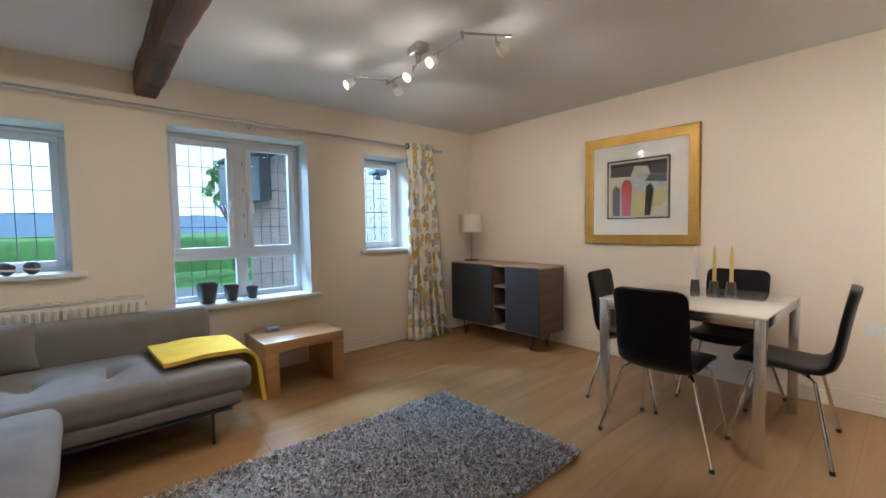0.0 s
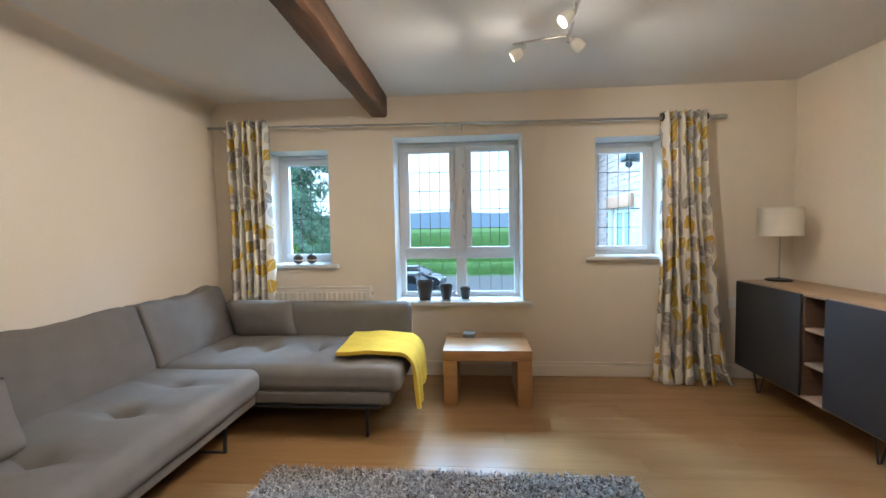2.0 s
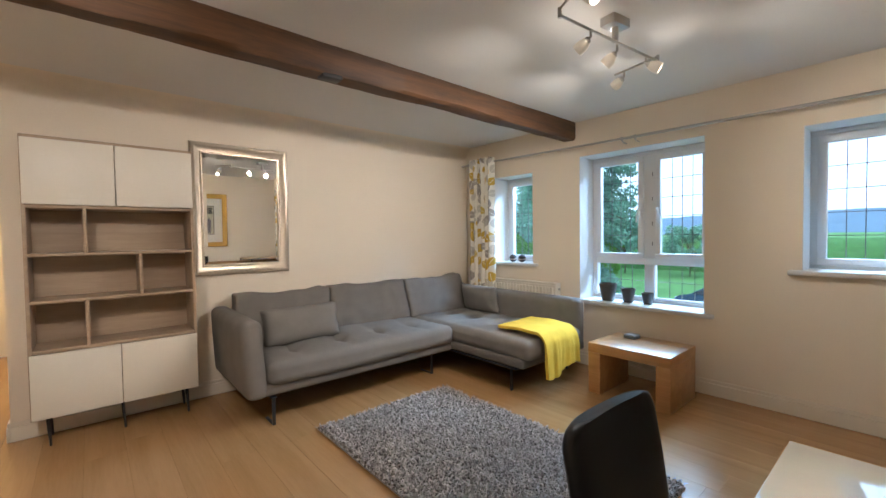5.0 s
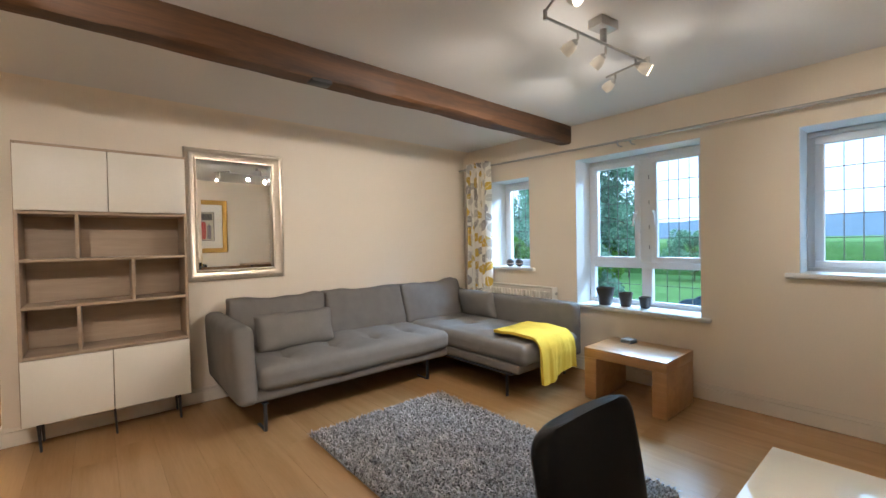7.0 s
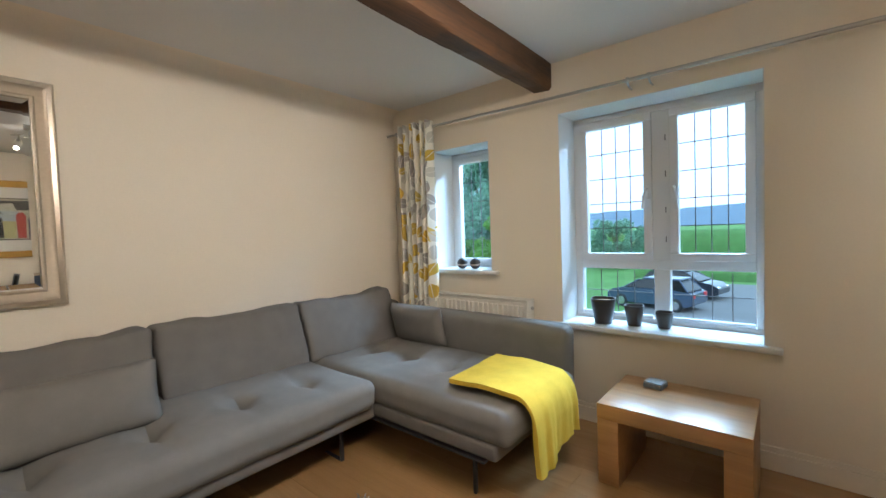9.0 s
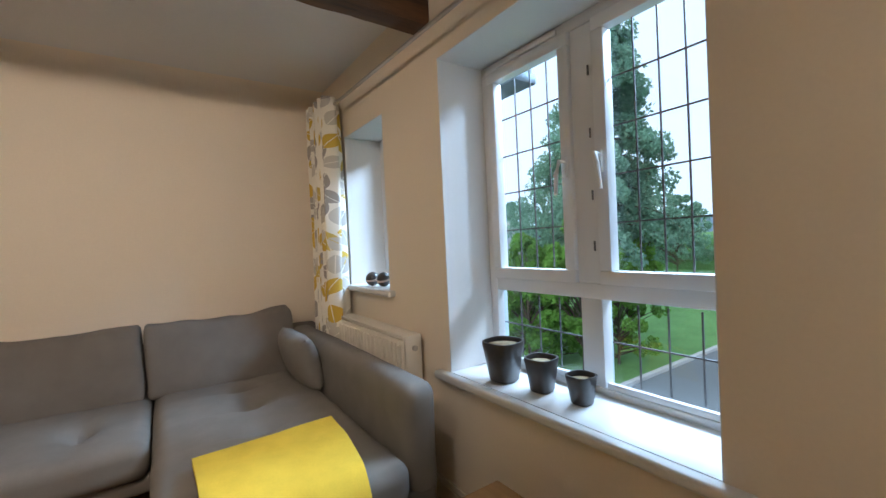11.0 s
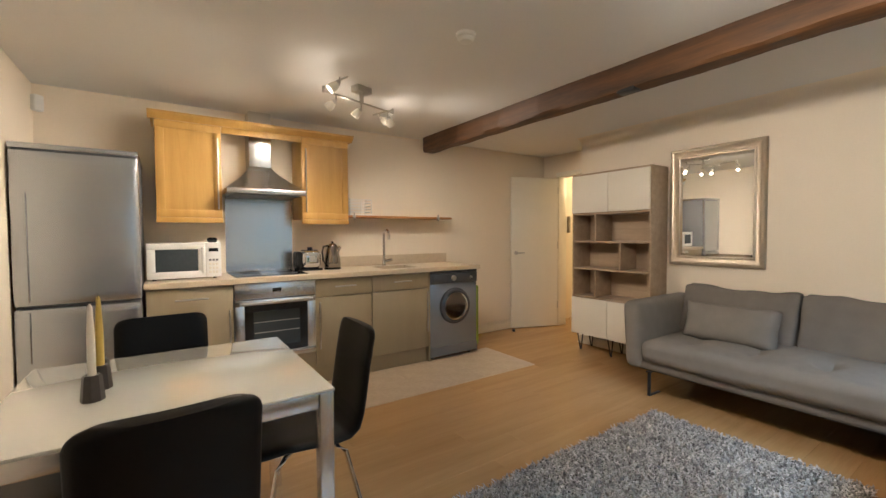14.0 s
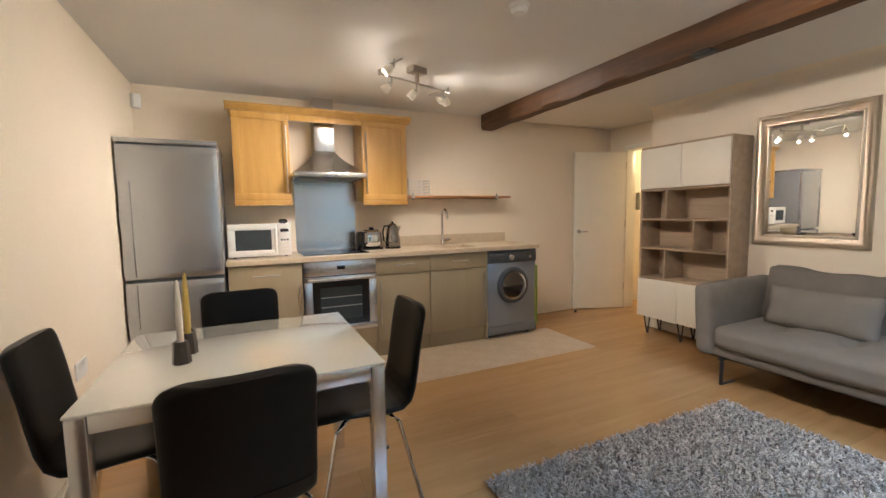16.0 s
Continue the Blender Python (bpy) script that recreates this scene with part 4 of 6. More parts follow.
c1 = curtain("cream curtain with grey and mustard leaves behind the sofa", 0.69, 1.03, -0.110, 2.12, 0.03, 0.16, 1.3, 0.07)
c2 = curtain("floor-length cream curtain with grey and mustard leaves", 4.13, 4.46, -0.088, 2.085, 0.006, 0.78, 7.9)
eyelet(c1, 0.955, 2.073)
eyelet(c2, 4.135, 2.043)
eyelet(c2, 4.455, 2.035)


def pole():
    th = thing("curtain_pole", "long satin nickel curtain pole over the windows", "curtain pole")
    part("rod", tube(bmesh.new(), [(0.505, -0.088, 2.085), (2.55, -0.088, 2.052)], 0.0095, 12), SATIN, th)
    part("rod", tube(bmesh.new(), [(2.52, -0.088, 2.052), (4.52, -0.088, 2.032)], 0.0115, 12), SATIN, th)
    part("finial", tube(bmesh.new(), [(4.515, -0.088, 2.032), (4.60, -0.088, 2.031)], 0.017, 12), SATIN, th)
    for x, z in ((0.62, 2.083), (2.49, 2.053), (2.60, 2.051), (4.49, 2.032)):
        bm = tube(bmesh.new(), [(x, -0.088, z - 0.012), (x, -0.06, z - 0.03), (x, -0.001, z - 0.03)], 0.006, 8)
        tube(bm, [(x - 0.006, -0.088, z), (x + 0.006, -0.088, z)], 0.016, 12)
        part("bracket", bm, SATIN, th)


pole()


def radiator():
    th = thing("radiator", "white panel radiator below the narrow window", "radiator")
    x0, x1, y0, y1, z0, z1 = 0.95, 1.845, -0.125, -0.028, 0.16, 0.762
    fp = part("front_panel", B(x0, x1, y0, y0 + 0.016, z0, z1 - 0.02, 0.006), WDOOR, th)
    for k in range(21):
        x = x0 + 0.035 + (x1 - x0 - 0.07) * k / 20
        part("flute", B(x - 0.013, x + 0.013, y0 - 0.015, y0 + 0.002, z0 + 0.03, z1 - 0.04, 0.004, 1), WDOOR, fp)
    part("back_panel", B(x0, x1, y1 - 0.014, y1, z0, z1 - 0.02, 0.006), WDOOR, th)
    for x in (x0, x1 - 0.01):
        part("end_panel", B(x, x + 0.01, y0 + 0.002, y1, z0, z1, 0.003), WDOOR, th)
    for y in (y0 + 0.002, y1 - 0.012):
        part("grille_rail", B(x0 + 0.01, x1 - 0.01, y, y + 0.010, z1 - 0.012, z1), WDOOR, th, smooth=False)
    for k in range(40):
        x = x0 + 0.02 + (x1 - x0 - 0.04) * k / 39
        part("grille_slat", B(x - 0.0055, x + 0.0055, y0 + 0.012, y1 - 0.012, z1 - 0.011, z1 - 0.001), WDOOR, th, smooth=False)
    # dark brown puts the shade inside the radiator into the steel's colour
    part("convector", B(x0 + 0.012, x1 - 0.012, y0 + 0.018, y1 - 0.016, z0 + 0.02, z1 - 0.09), mat("shadowed convector steel", (0.22, 0.19, 0.15), 0.6), th, smooth=False)
    bm = bmesh.new()
    tube(bm, [(x1 + 0.004, -0.07, z1 - 0.06), (x1 + 0.014, -0.07, z1 - 0.06)], 0.013, 12)
    part("vent_plug", bm, SATIN, th)
    for x in (x0 + 0.12, x1 - 0.12):
        part("wall_bracket", B(x, x + 0.03, y1, -0.001, 0.3, 0.6), WDOOR, th, smooth=False)
    part("pipe", tube(bmesh.new(), [(x1 - 0.02, -0.07, 0.0), (x1 - 0.02, -0.07, z0 + 0.02)], 0.0075, 8), WHITE, th)


radiator()


def pot(x, y, r0, r1, h, z):
    """A tapered square-mouthed glazed pot with dry soil."""
    th = thing("plant_pot", "tapered dark grey glazed pot with dry soil", "plant pot", "three pots on the window sill", pose(x, y, z, 0, 0, random.uniform(-15, 15)))
    bm = bmesh.new()
    rings, seg = [], 32
    for r, zz in ((r0 * 0.9, 0), (r0, 0.006), (r1 * 0.97, h * 0.86), (r1, h * 0.9), (r1, h), (r1 - 0.006, h), (r1 - 0.008, h - 0.012)):
        ring = []
        for k in range(seg):
            a = 2 * math.pi * k / seg
            f = (abs(math.cos(a)) ** 3.2 + abs(math.sin(a)) ** 3.2) ** (-1 / 3.2)
            ring.append(bm.verts.new((r * f * math.cos(a) * 0.93, r * f * math.sin(a) * 0.93, zz)))
        rings.append(ring)
    for a, b in zip(rings, rings[1:]):
        for k in range(seg):
            bm.faces.new((a[k], a[(k + 1) % seg], b[(k + 1) % seg], b[k]))
    bm.faces.new(rings[0][::-1])
    part("pot_body", bm, POTM, th)
    bm = bmesh.new()
    c = bm.verts.new((0, 0, h - 0.016))
    edge = [bm.verts.new((v[0] * 0.98, v[1] * 0.98, h - 0.018)) for v in [((r1 - 0.008) * math.cos(2 * math.pi * k / 32), (r1 - 0.008) * math.sin(2 * math.pi * k / 32)) for k in range(32)]]
    for k in range(32):
        bm.faces.new((c, edge[k], edge[(k + 1) % 32]))
    part("soil", bm, SOIL, th)


SILL = 0.62
pot(2.269, 0.100, 0.056, 0.080, 0.160, SILL)
pot(2.449, 0.122, 0.042, 0.060, 0.125, SILL)
pot(2.616, 0.132, 0.035, 0.050, 0.098, SILL)


def ball(x, y, r):
    th = thing("decorative_ball", "dark ball with a pale stripe on the sill", "ornament", "two balls on the narrow sill", pose(x, y, 0.941 + r, 12, 8, 0))
    bm = bmesh.new()
    bmesh.ops.create_uvsphere(bm, u_segments=24, v_segments=16, radius=r)
    for v in bm.verts:
        if v.co.z < -r * 0.97:
            v.co.z = -r * 0.97
    part("ball_body", bm, POTM, th)
    part("stripe", lathe([(r * 0.99, -0.006), (r * 1.012, -0.004), (r * 1.012, 0.004), (r * 0.99, 0.006)], 24), mat("pale pink stripe", (0.55, 0.42, 0.36), 0.5), th)


ball(1.185, 0.04, 0.043)
ball(1.295, 0.06, 0.043)


# ---- dining area ----
def dining_table():
    th = thing("dining_table", "white glass dining table on a steel frame", "table")
    x0, x1, y0, y1, h = 3.965, 4.850, -3.142, -2.302, 0.738
    part("tabletop", B(x0, x1, y0, y1, h - 0.010, h, 0.003), TGLASS, th)
    lw, s = 0.048, STEEL
    for a, b in ((x0 + 0.003, x0 + 0.003 + lw), (x1 - 0.003 - lw, x1 - 0.003)):
        for c, d in ((y0 + 0.003, y0 + 0.003 + lw), (y1 - 0.003 - lw, y1 - 0.003)):
            part("leg", B(a, b, c, d, 0, h - 0.011, 0.004), s, th)
    for c, d in ((y0 + 0.006, y0 + 0.036), (y1 - 0.036, y1 - 0.006)):
        part("apron", B(x0 + 0.052, x1 - 0.052, c, d, h - 0.062, h - 0.011, 0.003), s, th)
    for a, b in ((x0 + 0.006, x0 + 0.036), (x1 - 0.036, x1 - 0.006)):
        part("apron", B(a, b, y0 + 0.052, y1 - 0.052, h - 0.062, h - 0.011, 0.003), s, th)


dining_table()


def dining_chair():
    """Black leather shell on splayed chrome tube legs; the front faces +y."""
    th = thing("dining_chair", "black leather dining chair with chrome legs", "chair", "chairs round the dining table")
    path = [(0.215, 0.437), (0.19, 0.450), (0.10, 0.455), (0.0, 0.448), (-0.09, 0.440), (-0.145, 0.445), (-0.178, 0.470), (-0.195, 0.52),
            (-0.208, 0.60), (-0.222, 0.70), (-0.238, 0.79), (-0.248, 0.835), (-0.252, 0.858)]
    fine = []
    for (a, b), (c, d) in zip(path, path[1:]):
        for k in range(3):
            fine.append((a + (c - a) * k / 3, b + (d - b) * k / 3))
    fine.append(path[-1])

    def shell(nm, pts, head, foot):
        bm = bmesh.new()
        n, rings = 14, []
        total = sum((Vector(p) - Vector(q)).length for p, q in zip(pts, pts[1:]))
        run = 0.0
        for i, p in enumerate(pts):
            if i:
                run += (Vector(p) - Vector(pts[i - 1])).length
            a, b = Vector(pts[max(i - 1, 0)]), Vector(pts[min(i + 1, len(pts) - 1)])
            t = (b - a).normalized()
            nv = Vector((-t.y, t.x)) * -1
            w = 0.188
            e = 0.045
            for dist, on in ((run, head), (total - run, foot)):
                if on and dist < e:
                    w -= e * (1 - math.sqrt(max(0.0, 1 - ((e - dist) / e) ** 2)))
            front, back = [], []
            for j in range(n + 1):
                u = math.sin((j / n - 0.5) * math.pi)
                th2 = 0.019 * math.sqrt(max(0.0, 1 - abs(u) ** 6)) + 0.001
                cur = 0.012 * (1 - u * u)
                q = Vector(p) - nv * cur
                front.append(bm.verts.new((u * w, q.x + nv.x * th2, q.y + nv.y * th2)))
                back.append(bm.verts.new((u * w, q.x - nv.x * th2, q.y - nv.y * th2)))
            rings.append(front + back[::-1])
        m = len(rings[0])
        for r, s in zip(rings, rings[1:]):
            for k in range(m):
                bm.faces.new((r[k], r[(k + 1) % m], s[(k + 1) % m], s[k]))
        bm.faces.new(rings[0])
        bm.faces.new(rings[-1][::-1])
        return part(nm, bm, LEATH, th, sharp=70)

    shell("seat", fine[:22], True, False)
    shell("backrest", fine[21:], False, True)
    part("seat_frame", B(-0.13, 0.13, -0.10, 0.14, 0.418, 0.428, 0.003), BLACKM, th)
    for sx in (-1, 1):
        for sy, fy, fx in ((1, 0.22, 0.235), (-1, -0.205, 0.285)):
            lg = part("leg", tube(bmesh.new(), [(sx * 0.09, sy * 0.04, 0.418), (sx * 0.15, sy * 0.10, 0.412), (sx * 0.175, sy * 0.128, 0.39), (sx * fx, fy, 0.012)], 0.0095, 10), CHROME, th)
            part("rubber_foot", tube(bmesh.new(), [(sx * (fx - 0.002), fy * 0.99, 0.02), (sx * fx, fy, 0.0)], 0.012, 8), BLACKM, lg)
    return th


chair = dining_chair()
chair.matrix_world = pose(3.972, -2.703, 0, 0, 0, -91)      # at the living-room side
copy_thing(chair, pose(4.432, -2.314, 0, 0, 0, 184))        # at the window side
copy_thing(chair, pose(4.815, -2.765, 0, 0, 0, 91))          # at the wall side
copy_thing(chair, pose(4.425, -3.145, 0, 0, 0, 3))          # at the kitchen side


def candle(x, y, wax, lab):
    th = thing("candlestick", lab, "candle", "candles on the dining table", pose(x, y, 0.738))
    part("holder", lathe([(0.031, 0), (0.031, 0.004), (0.025, 0.075), (0.021, 0.08), (0.012, 0.078)], 8), POTM, th, sharp=20)
    part("taper", lathe([(0.011, 0.074), (0.0105, 0.20), (0.006, 0.29), (0.002, 0.30)], 14), wax, th)
    part("wick", tube(bmesh.new(), [(0, 0, 0.298), (0.002, 0, 0.31)], 0.001, 5), BLACKM, th)


candle(4.617, -2.631, WAXW, "white taper candle in a dark holder")
candle(4.608, -2.745, WAXY, "yellow taper candle in a dark holder")
candle(4.618, -2.835, WAXY, "yellow taper candle in a dark holder")


def socket_plate(name, x, y, z, m_rot, lab, cat="socket", w=0.146):
    th = thing(name, lab, cat, m=pose(x, y, z, 0, 0, m_rot))
    part("plate", B(-w / 2, w / 2, -0.009, 0, -0.043, 0.043, 0.004), WPLAST, th)
    for s in ((-0.035, 0.035) if w > 0.1 else (0.0,)):
        part("switch", B(s - 0.007, s + 0.007, -0.012, -0.009, 0.01, 0.028, 0.001), WPLAST, th)
    return th


socket_plate("wall_socket", EX, -3.47, 0.525, -90, "white double socket on the dining wall")
socket_plate("wall_socket", 4.75, -0.0005, 0.60, 0, "white double socket beside the curtain")
socket_plate("wall_socket", 4.07, SY, 1.16, 180, "white switch plate on the kitchen wall", w=0.086)


# ---- kitchen ----
FY = -4.345      # front plane of the base units
WTZ = 0.925


def shaker(parent, x0, x1, z0, z1, y, m, sw=0.055, name="door"):
    """A framed door with a sunk panel."""
    dr = part(name, B(x0 + sw - 0.004, x1 - sw + 0.004, y + 0.002, y + 0.011, z0 + sw - 0.004, z1 - sw + 0.004), m, parent)
    for za in (z0, z1 - sw):
        part("rail", B(x0, x1, y, y + 0.018, za, za + sw, 0.002), m, dr)
    for xa in (x0, x1 - sw):
        part("stile", B(xa, xa + sw, y, y + 0.0178, z0 + sw, z1 - sw, 0.002), m, dr)
    return dr


def bar_handle(parent, x0, x1, z0, z1, y):
    h = x1 - x0 > z1 - z0
    a, b = (x0, y, z0), (x1, y, z1)
    bm = tube(bmesh.new(), [a, b], 0.006, 8)
    for f in (0.1, 0.9):
        px, pz = x0 + (x1 - x0) * f, z0 + (z1 - z0) * f
        tube(bm, [(px, y - 0.03, pz), (px, y, pz)], 0.004, 6)
    part("handle", bm, SATIN, parent)


def base_unit(x0, x1, label, drawers, handle_side):
    th = thing("base_cabinet", label, "cabinet", "kitchen base cabinets")
    part("body", B(x0 + 0.001, x1 - 0.001, SY + 0.02, FY - 0.020, 0.15, 0.884), PBEECH, th, smooth=False)
    part("plinth", B(x0 + 0.001, x1 - 0.001, FY - 0.07, FY - 0.05, 0.0, 0.149), PBEECH, th, smooth=False)
    zt = 0.878
    if drawers:
        d = part("drawer", B(x0 + 0.003, x1 - 0.003, FY - 0.018, FY, 0.735, zt, 0.003), PBEECH, th)
        bar_handle(d, (x0 + x1) / 2 - 0.09, (x0 + x1) / 2 + 0.09, 0.815, 0.815, FY + 0.03)
        zt = 0.729
    dr = part("door", B(x0 + 0.003, x1 - 0.003, FY - 0.018, FY, 0.155, zt, 0.003), PBEECH, th)
    # thin black strip that darkens the gap beside the door
    part("side_stile", B(x0 + 0.001, x0 + 0.0026, FY - 0.018, FY - 0.004, 0.155, zt), BLACKM, th, smooth=False)
    if handle_side == "top":
        bar_handle(dr, x0 + 0.03, x0 + 0.03, 0.30, 0.70, FY + 0.03)
        bar_handle(dr, (x0 + x1) / 2 - 0.10, (x0 + x1) / 2 + 0.10, 0.80, 0.80, FY + 0.03)
    else:
        hx = x0 + 0.03 if handle_side == "low" else x1 - 0.03
        bar_handle(dr, hx, hx, zt - 0.42, zt - 0.03, FY + 0.03)


base_unit(4.008, 4.535, "pale beech base cabinet beside the fridge", False, "top")
base_unit(2.905, 3.408, "pale beech base cabinet with a drawer", True, "high")
base_unit(2.308, 2.903, "pale beech base cabinet with a drawer", True, "low")


def worktop():
    th = thing("worktop", "beige laminate kitchen worktop with upstand", "worktop")
    sx0, sx1, sy0, sy1 = 2.33, 2.72, -4.80, -4.46
    x0, x1 = 1.68, 4.543
    for k, a in enumerate(((x0, sx0, SY + 0.001, FY + 0.02), (sx1, x1, SY + 0.001, FY + 0.02), (sx0, sx1, SY + 0.001, sy0), (sx0, sx1, sy1, FY + 0.02))):
        part("worktop_board", B(a[0], a[1], a[2], a[3], 0.886, WTZ, 0.0 if k > 1 else 0.003), WTOP, th, smooth=False)
    part("upstand", B(1.68, 3.40, SY + 0.001, SY + 0.018, WTZ, 1.03, 0.003), WTOP, th)
    bm = B(sx0 + 0.002, sx1 - 0.002, sy0 + 0.002, sy1 - 0.002, 0.76, 0.762)
    for a in ((sx0, sx0 + 0.003, sy0, sy1), (sx1 - 0.003, sx1, sy0, sy1), (sx0 + 0.003, sx1 - 0.003, sy0, sy0 + 0.003), (sx0 + 0.003, sx1 - 0.003, sy1 - 0.003, sy1)):
        box(bm, *a, 0.76, WTZ + 0.001)
    part("sink_bowl", bm, mat("beige composite sink", (0.58, 0.48, 0.36), 0.4, var=0.08, grain=150), th, smooth=False)


worktop()


def tap():
    th = thing("kitchen_tap", "chrome swan-neck mixer tap at the sink", "tap", m=pose(2.53, -4.87, WTZ))
    part("tap_body", lathe([(0.026, 0), (0.026, 0.008), (0.02, 0.012), (0.018, 0.07), (0.013, 0.075), (0.012, 0.1)], 16), CHROME, th)
    pts = [(0, 0, 0.09), (0, 0, 0.31)] + [(0, 0.06 - 0.06 * math.cos(a), 0.31 + 0.06 * math.sin(a)) for a in [k * math.pi / 8 for k in range(1, 8)]] + [(0, 0.122, 0.27)]
    part("spout", tube(bmesh.new(), pts, 0.0135, 12), CHROME, th)
    part("lever", tube(bmesh.new(), [(-0.015, 0.0, 0.045), (-0.05, 0.01, 0.05), (-0.085, 0.02, 0.062)], [0.017, 0.014, 0.011], 10), CHROME, th)


tap()


def oven():
    th = thing("built_in_oven", "stainless built-in oven under the hob", "oven")
    x0, x1, z0, z1 = 3.411, 4.004, 0.292, 0.884
    part("body", B(x0 + 0.004, x1 - 0.004, SY + 0.03, FY - 0.012, z0, z1), BLACKM, th, smooth=False)
    part("control_panel", B(x0, x1, FY - 0.012, FY + 0.010, 0.762, z1 - 0.002, 0.004), STEEL, th)
    part("clock", B(3.675, 3.74, FY + 0.010, FY + 0.013, 0.81, 0.84, 0.002), BLACKP, th)
    for x in (3.53, 3.885):
        bm = lathe([(0.018, 0), (0.017, 0.018), (0.014, 0.022)], 18)
        bmesh.ops.transform(bm, matrix=pose(x, FY + 0.010, 0.825, -90, 0, 0), verts=bm.verts)
        part("knob", bm, STEEL, th)
    bm = bmesh.new()
    for a in ((x0, x1, 0.715, 0.757), (x0, x1, z0, z0 + 0.05), (x0, x0 + 0.065, z0 + 0.05, 0.715), (x1 - 0.065, x1, z0 + 0.05, 0.715)):
        box(bm, a[0], a[1], FY - 0.010, FY + 0.012, a[2], a[3], 0.002)
    dr = part("oven_door", bm, STEEL, th)
    part("door_glass", B(x0 + 0.065, x1 - 0.065, FY - 0.006, FY + 0.009, z0 + 0.05, 0.715), BLACKP, dr, smooth=False)
    part("inner_window", B(x0 + 0.125, x1 - 0.125, FY + 0.009, FY + 0.0105, z0 + 0.10, 0.665, 0.0005), mat("oven inner glass", (0.045, 0.055, 0.06), 0.08, var=0.1, bump=0), dr, smooth=False)
    for z in (0.50, 0.58):
        part("oven_rack", B(x0 + 0.13, x1 - 0.13, FY + 0.0106, FY + 0.0114, z, z + 0.006), SATIN, dr, smooth=False)
    bm = tube(bmesh.new(), [(x0 + 0.03, FY + 0.048, 0.735), (x1 - 0.03, FY + 0.048, 0.735)], 0.010, 10)
    for x in (x0 + 0.06, x1 - 0.06):
        tube(bm, [(x, FY + 0.01, 0.735), (x, FY + 0.048, 0.735)], 0.007, 8)
    part("door_handle", bm, SATIN, dr)
    part("filler_strip", B(x0, x1, FY - 0.02, FY - 0.004, 0.15, z0 - 0.004, 0.002), PBEECH, th)
    part("plinth", B(x0, x1, FY - 0.07, FY - 0.05, 0, 0.149), PBEECH, th, smooth=False)


oven()


def hob():
    th = thing("ceramic_hob", "black ceramic hob with a steel edge", "hob")
    x0, x1, y0, y1 = 3.44, 3.99, -4.90, -4.40
    part("hob_rim", B(x0, x1, y0, y1, WTZ, WTZ + 0.005, 0.002), STEEL, th)
    part("hob_glass", B(x0 + 0.006, x1 - 0.006, y0 + 0.006, y1 - 0.006, WTZ + 0.005, WTZ + 0.0085), BLACKP, th, smooth=False)
    for x, y, r in ((3.58, -4.53, 0.08), (3.58, -4.77, 0.07), (3.84, -4.53, 0.07), (3.84, -4.77, 0.09)):
        part("cooking_zone", lathe([(r, 0), (r, 0.0006), (r - 0.004, 0.0006), (r - 0.004, 0.0)], 32, (x, y, WTZ + 0.0085)), GREYP, th)


hob()
tagged(obj("splashback", B(3.43, 3.985, SY + 0.001, SY + 0.006, WTZ + 0.001, 1.585, 0.001), STEEL), "brushed steel splashback behind the hob", "splashback")


def hood():
    th = thing("cooker_hood", "stainless chimney cooker hood", "cooker hood")
    x0, x1, yf = 3.426, 4.022, -4.49
    part("rim", B(x0, x1, SY + 0.002, yf, 1.575, 1.615, 0.003), STEEL, th)
    part("filter", B(x0 + 0.04, x1 - 0.04, SY + 0.05, yf - 0.04, 1.568, 1.575), GREYP, th, smooth=False)
    cx = (x0 + x1) / 2
    bm = bmesh.new()
    rings = []
    for k in range(11):
        t = k / 10
        f = (1 - t) ** 1.3
        hw = 0.088 + (0.298 - 0.088) * f
        fy = -4.79 + (yf - 0.001 + 4.79) * f
        z = 1.615 + 0.215 * t
        rings.append([bm.verts.new(p) for p in ((cx - hw, SY + 0.003, z), (cx + hw, SY + 0.003, z), (cx + hw, fy, z), (cx - hw, fy, z))])
    for a, b in zip(rings, rings[1:]):
        for i in range(4):
            bm.faces.new((a[i], a[(i + 1) % 4], b[(i + 1) % 4], b[i]))
    part("canopy", bm, STEEL, th, sharp=40)
    part("chimney", B(cx - 0.089, cx + 0.089, SY + 0.003, -4.792, 1.82, 2.295, 0.003), STEEL, th)
    for k in range(4):
        part("button", B(cx - 0.05 + 0.028 * k, cx - 0.036 + 0.028 * k, yf, yf + 0.003, 1.588, 1.600, 0.001), GREYP, th)


hood()


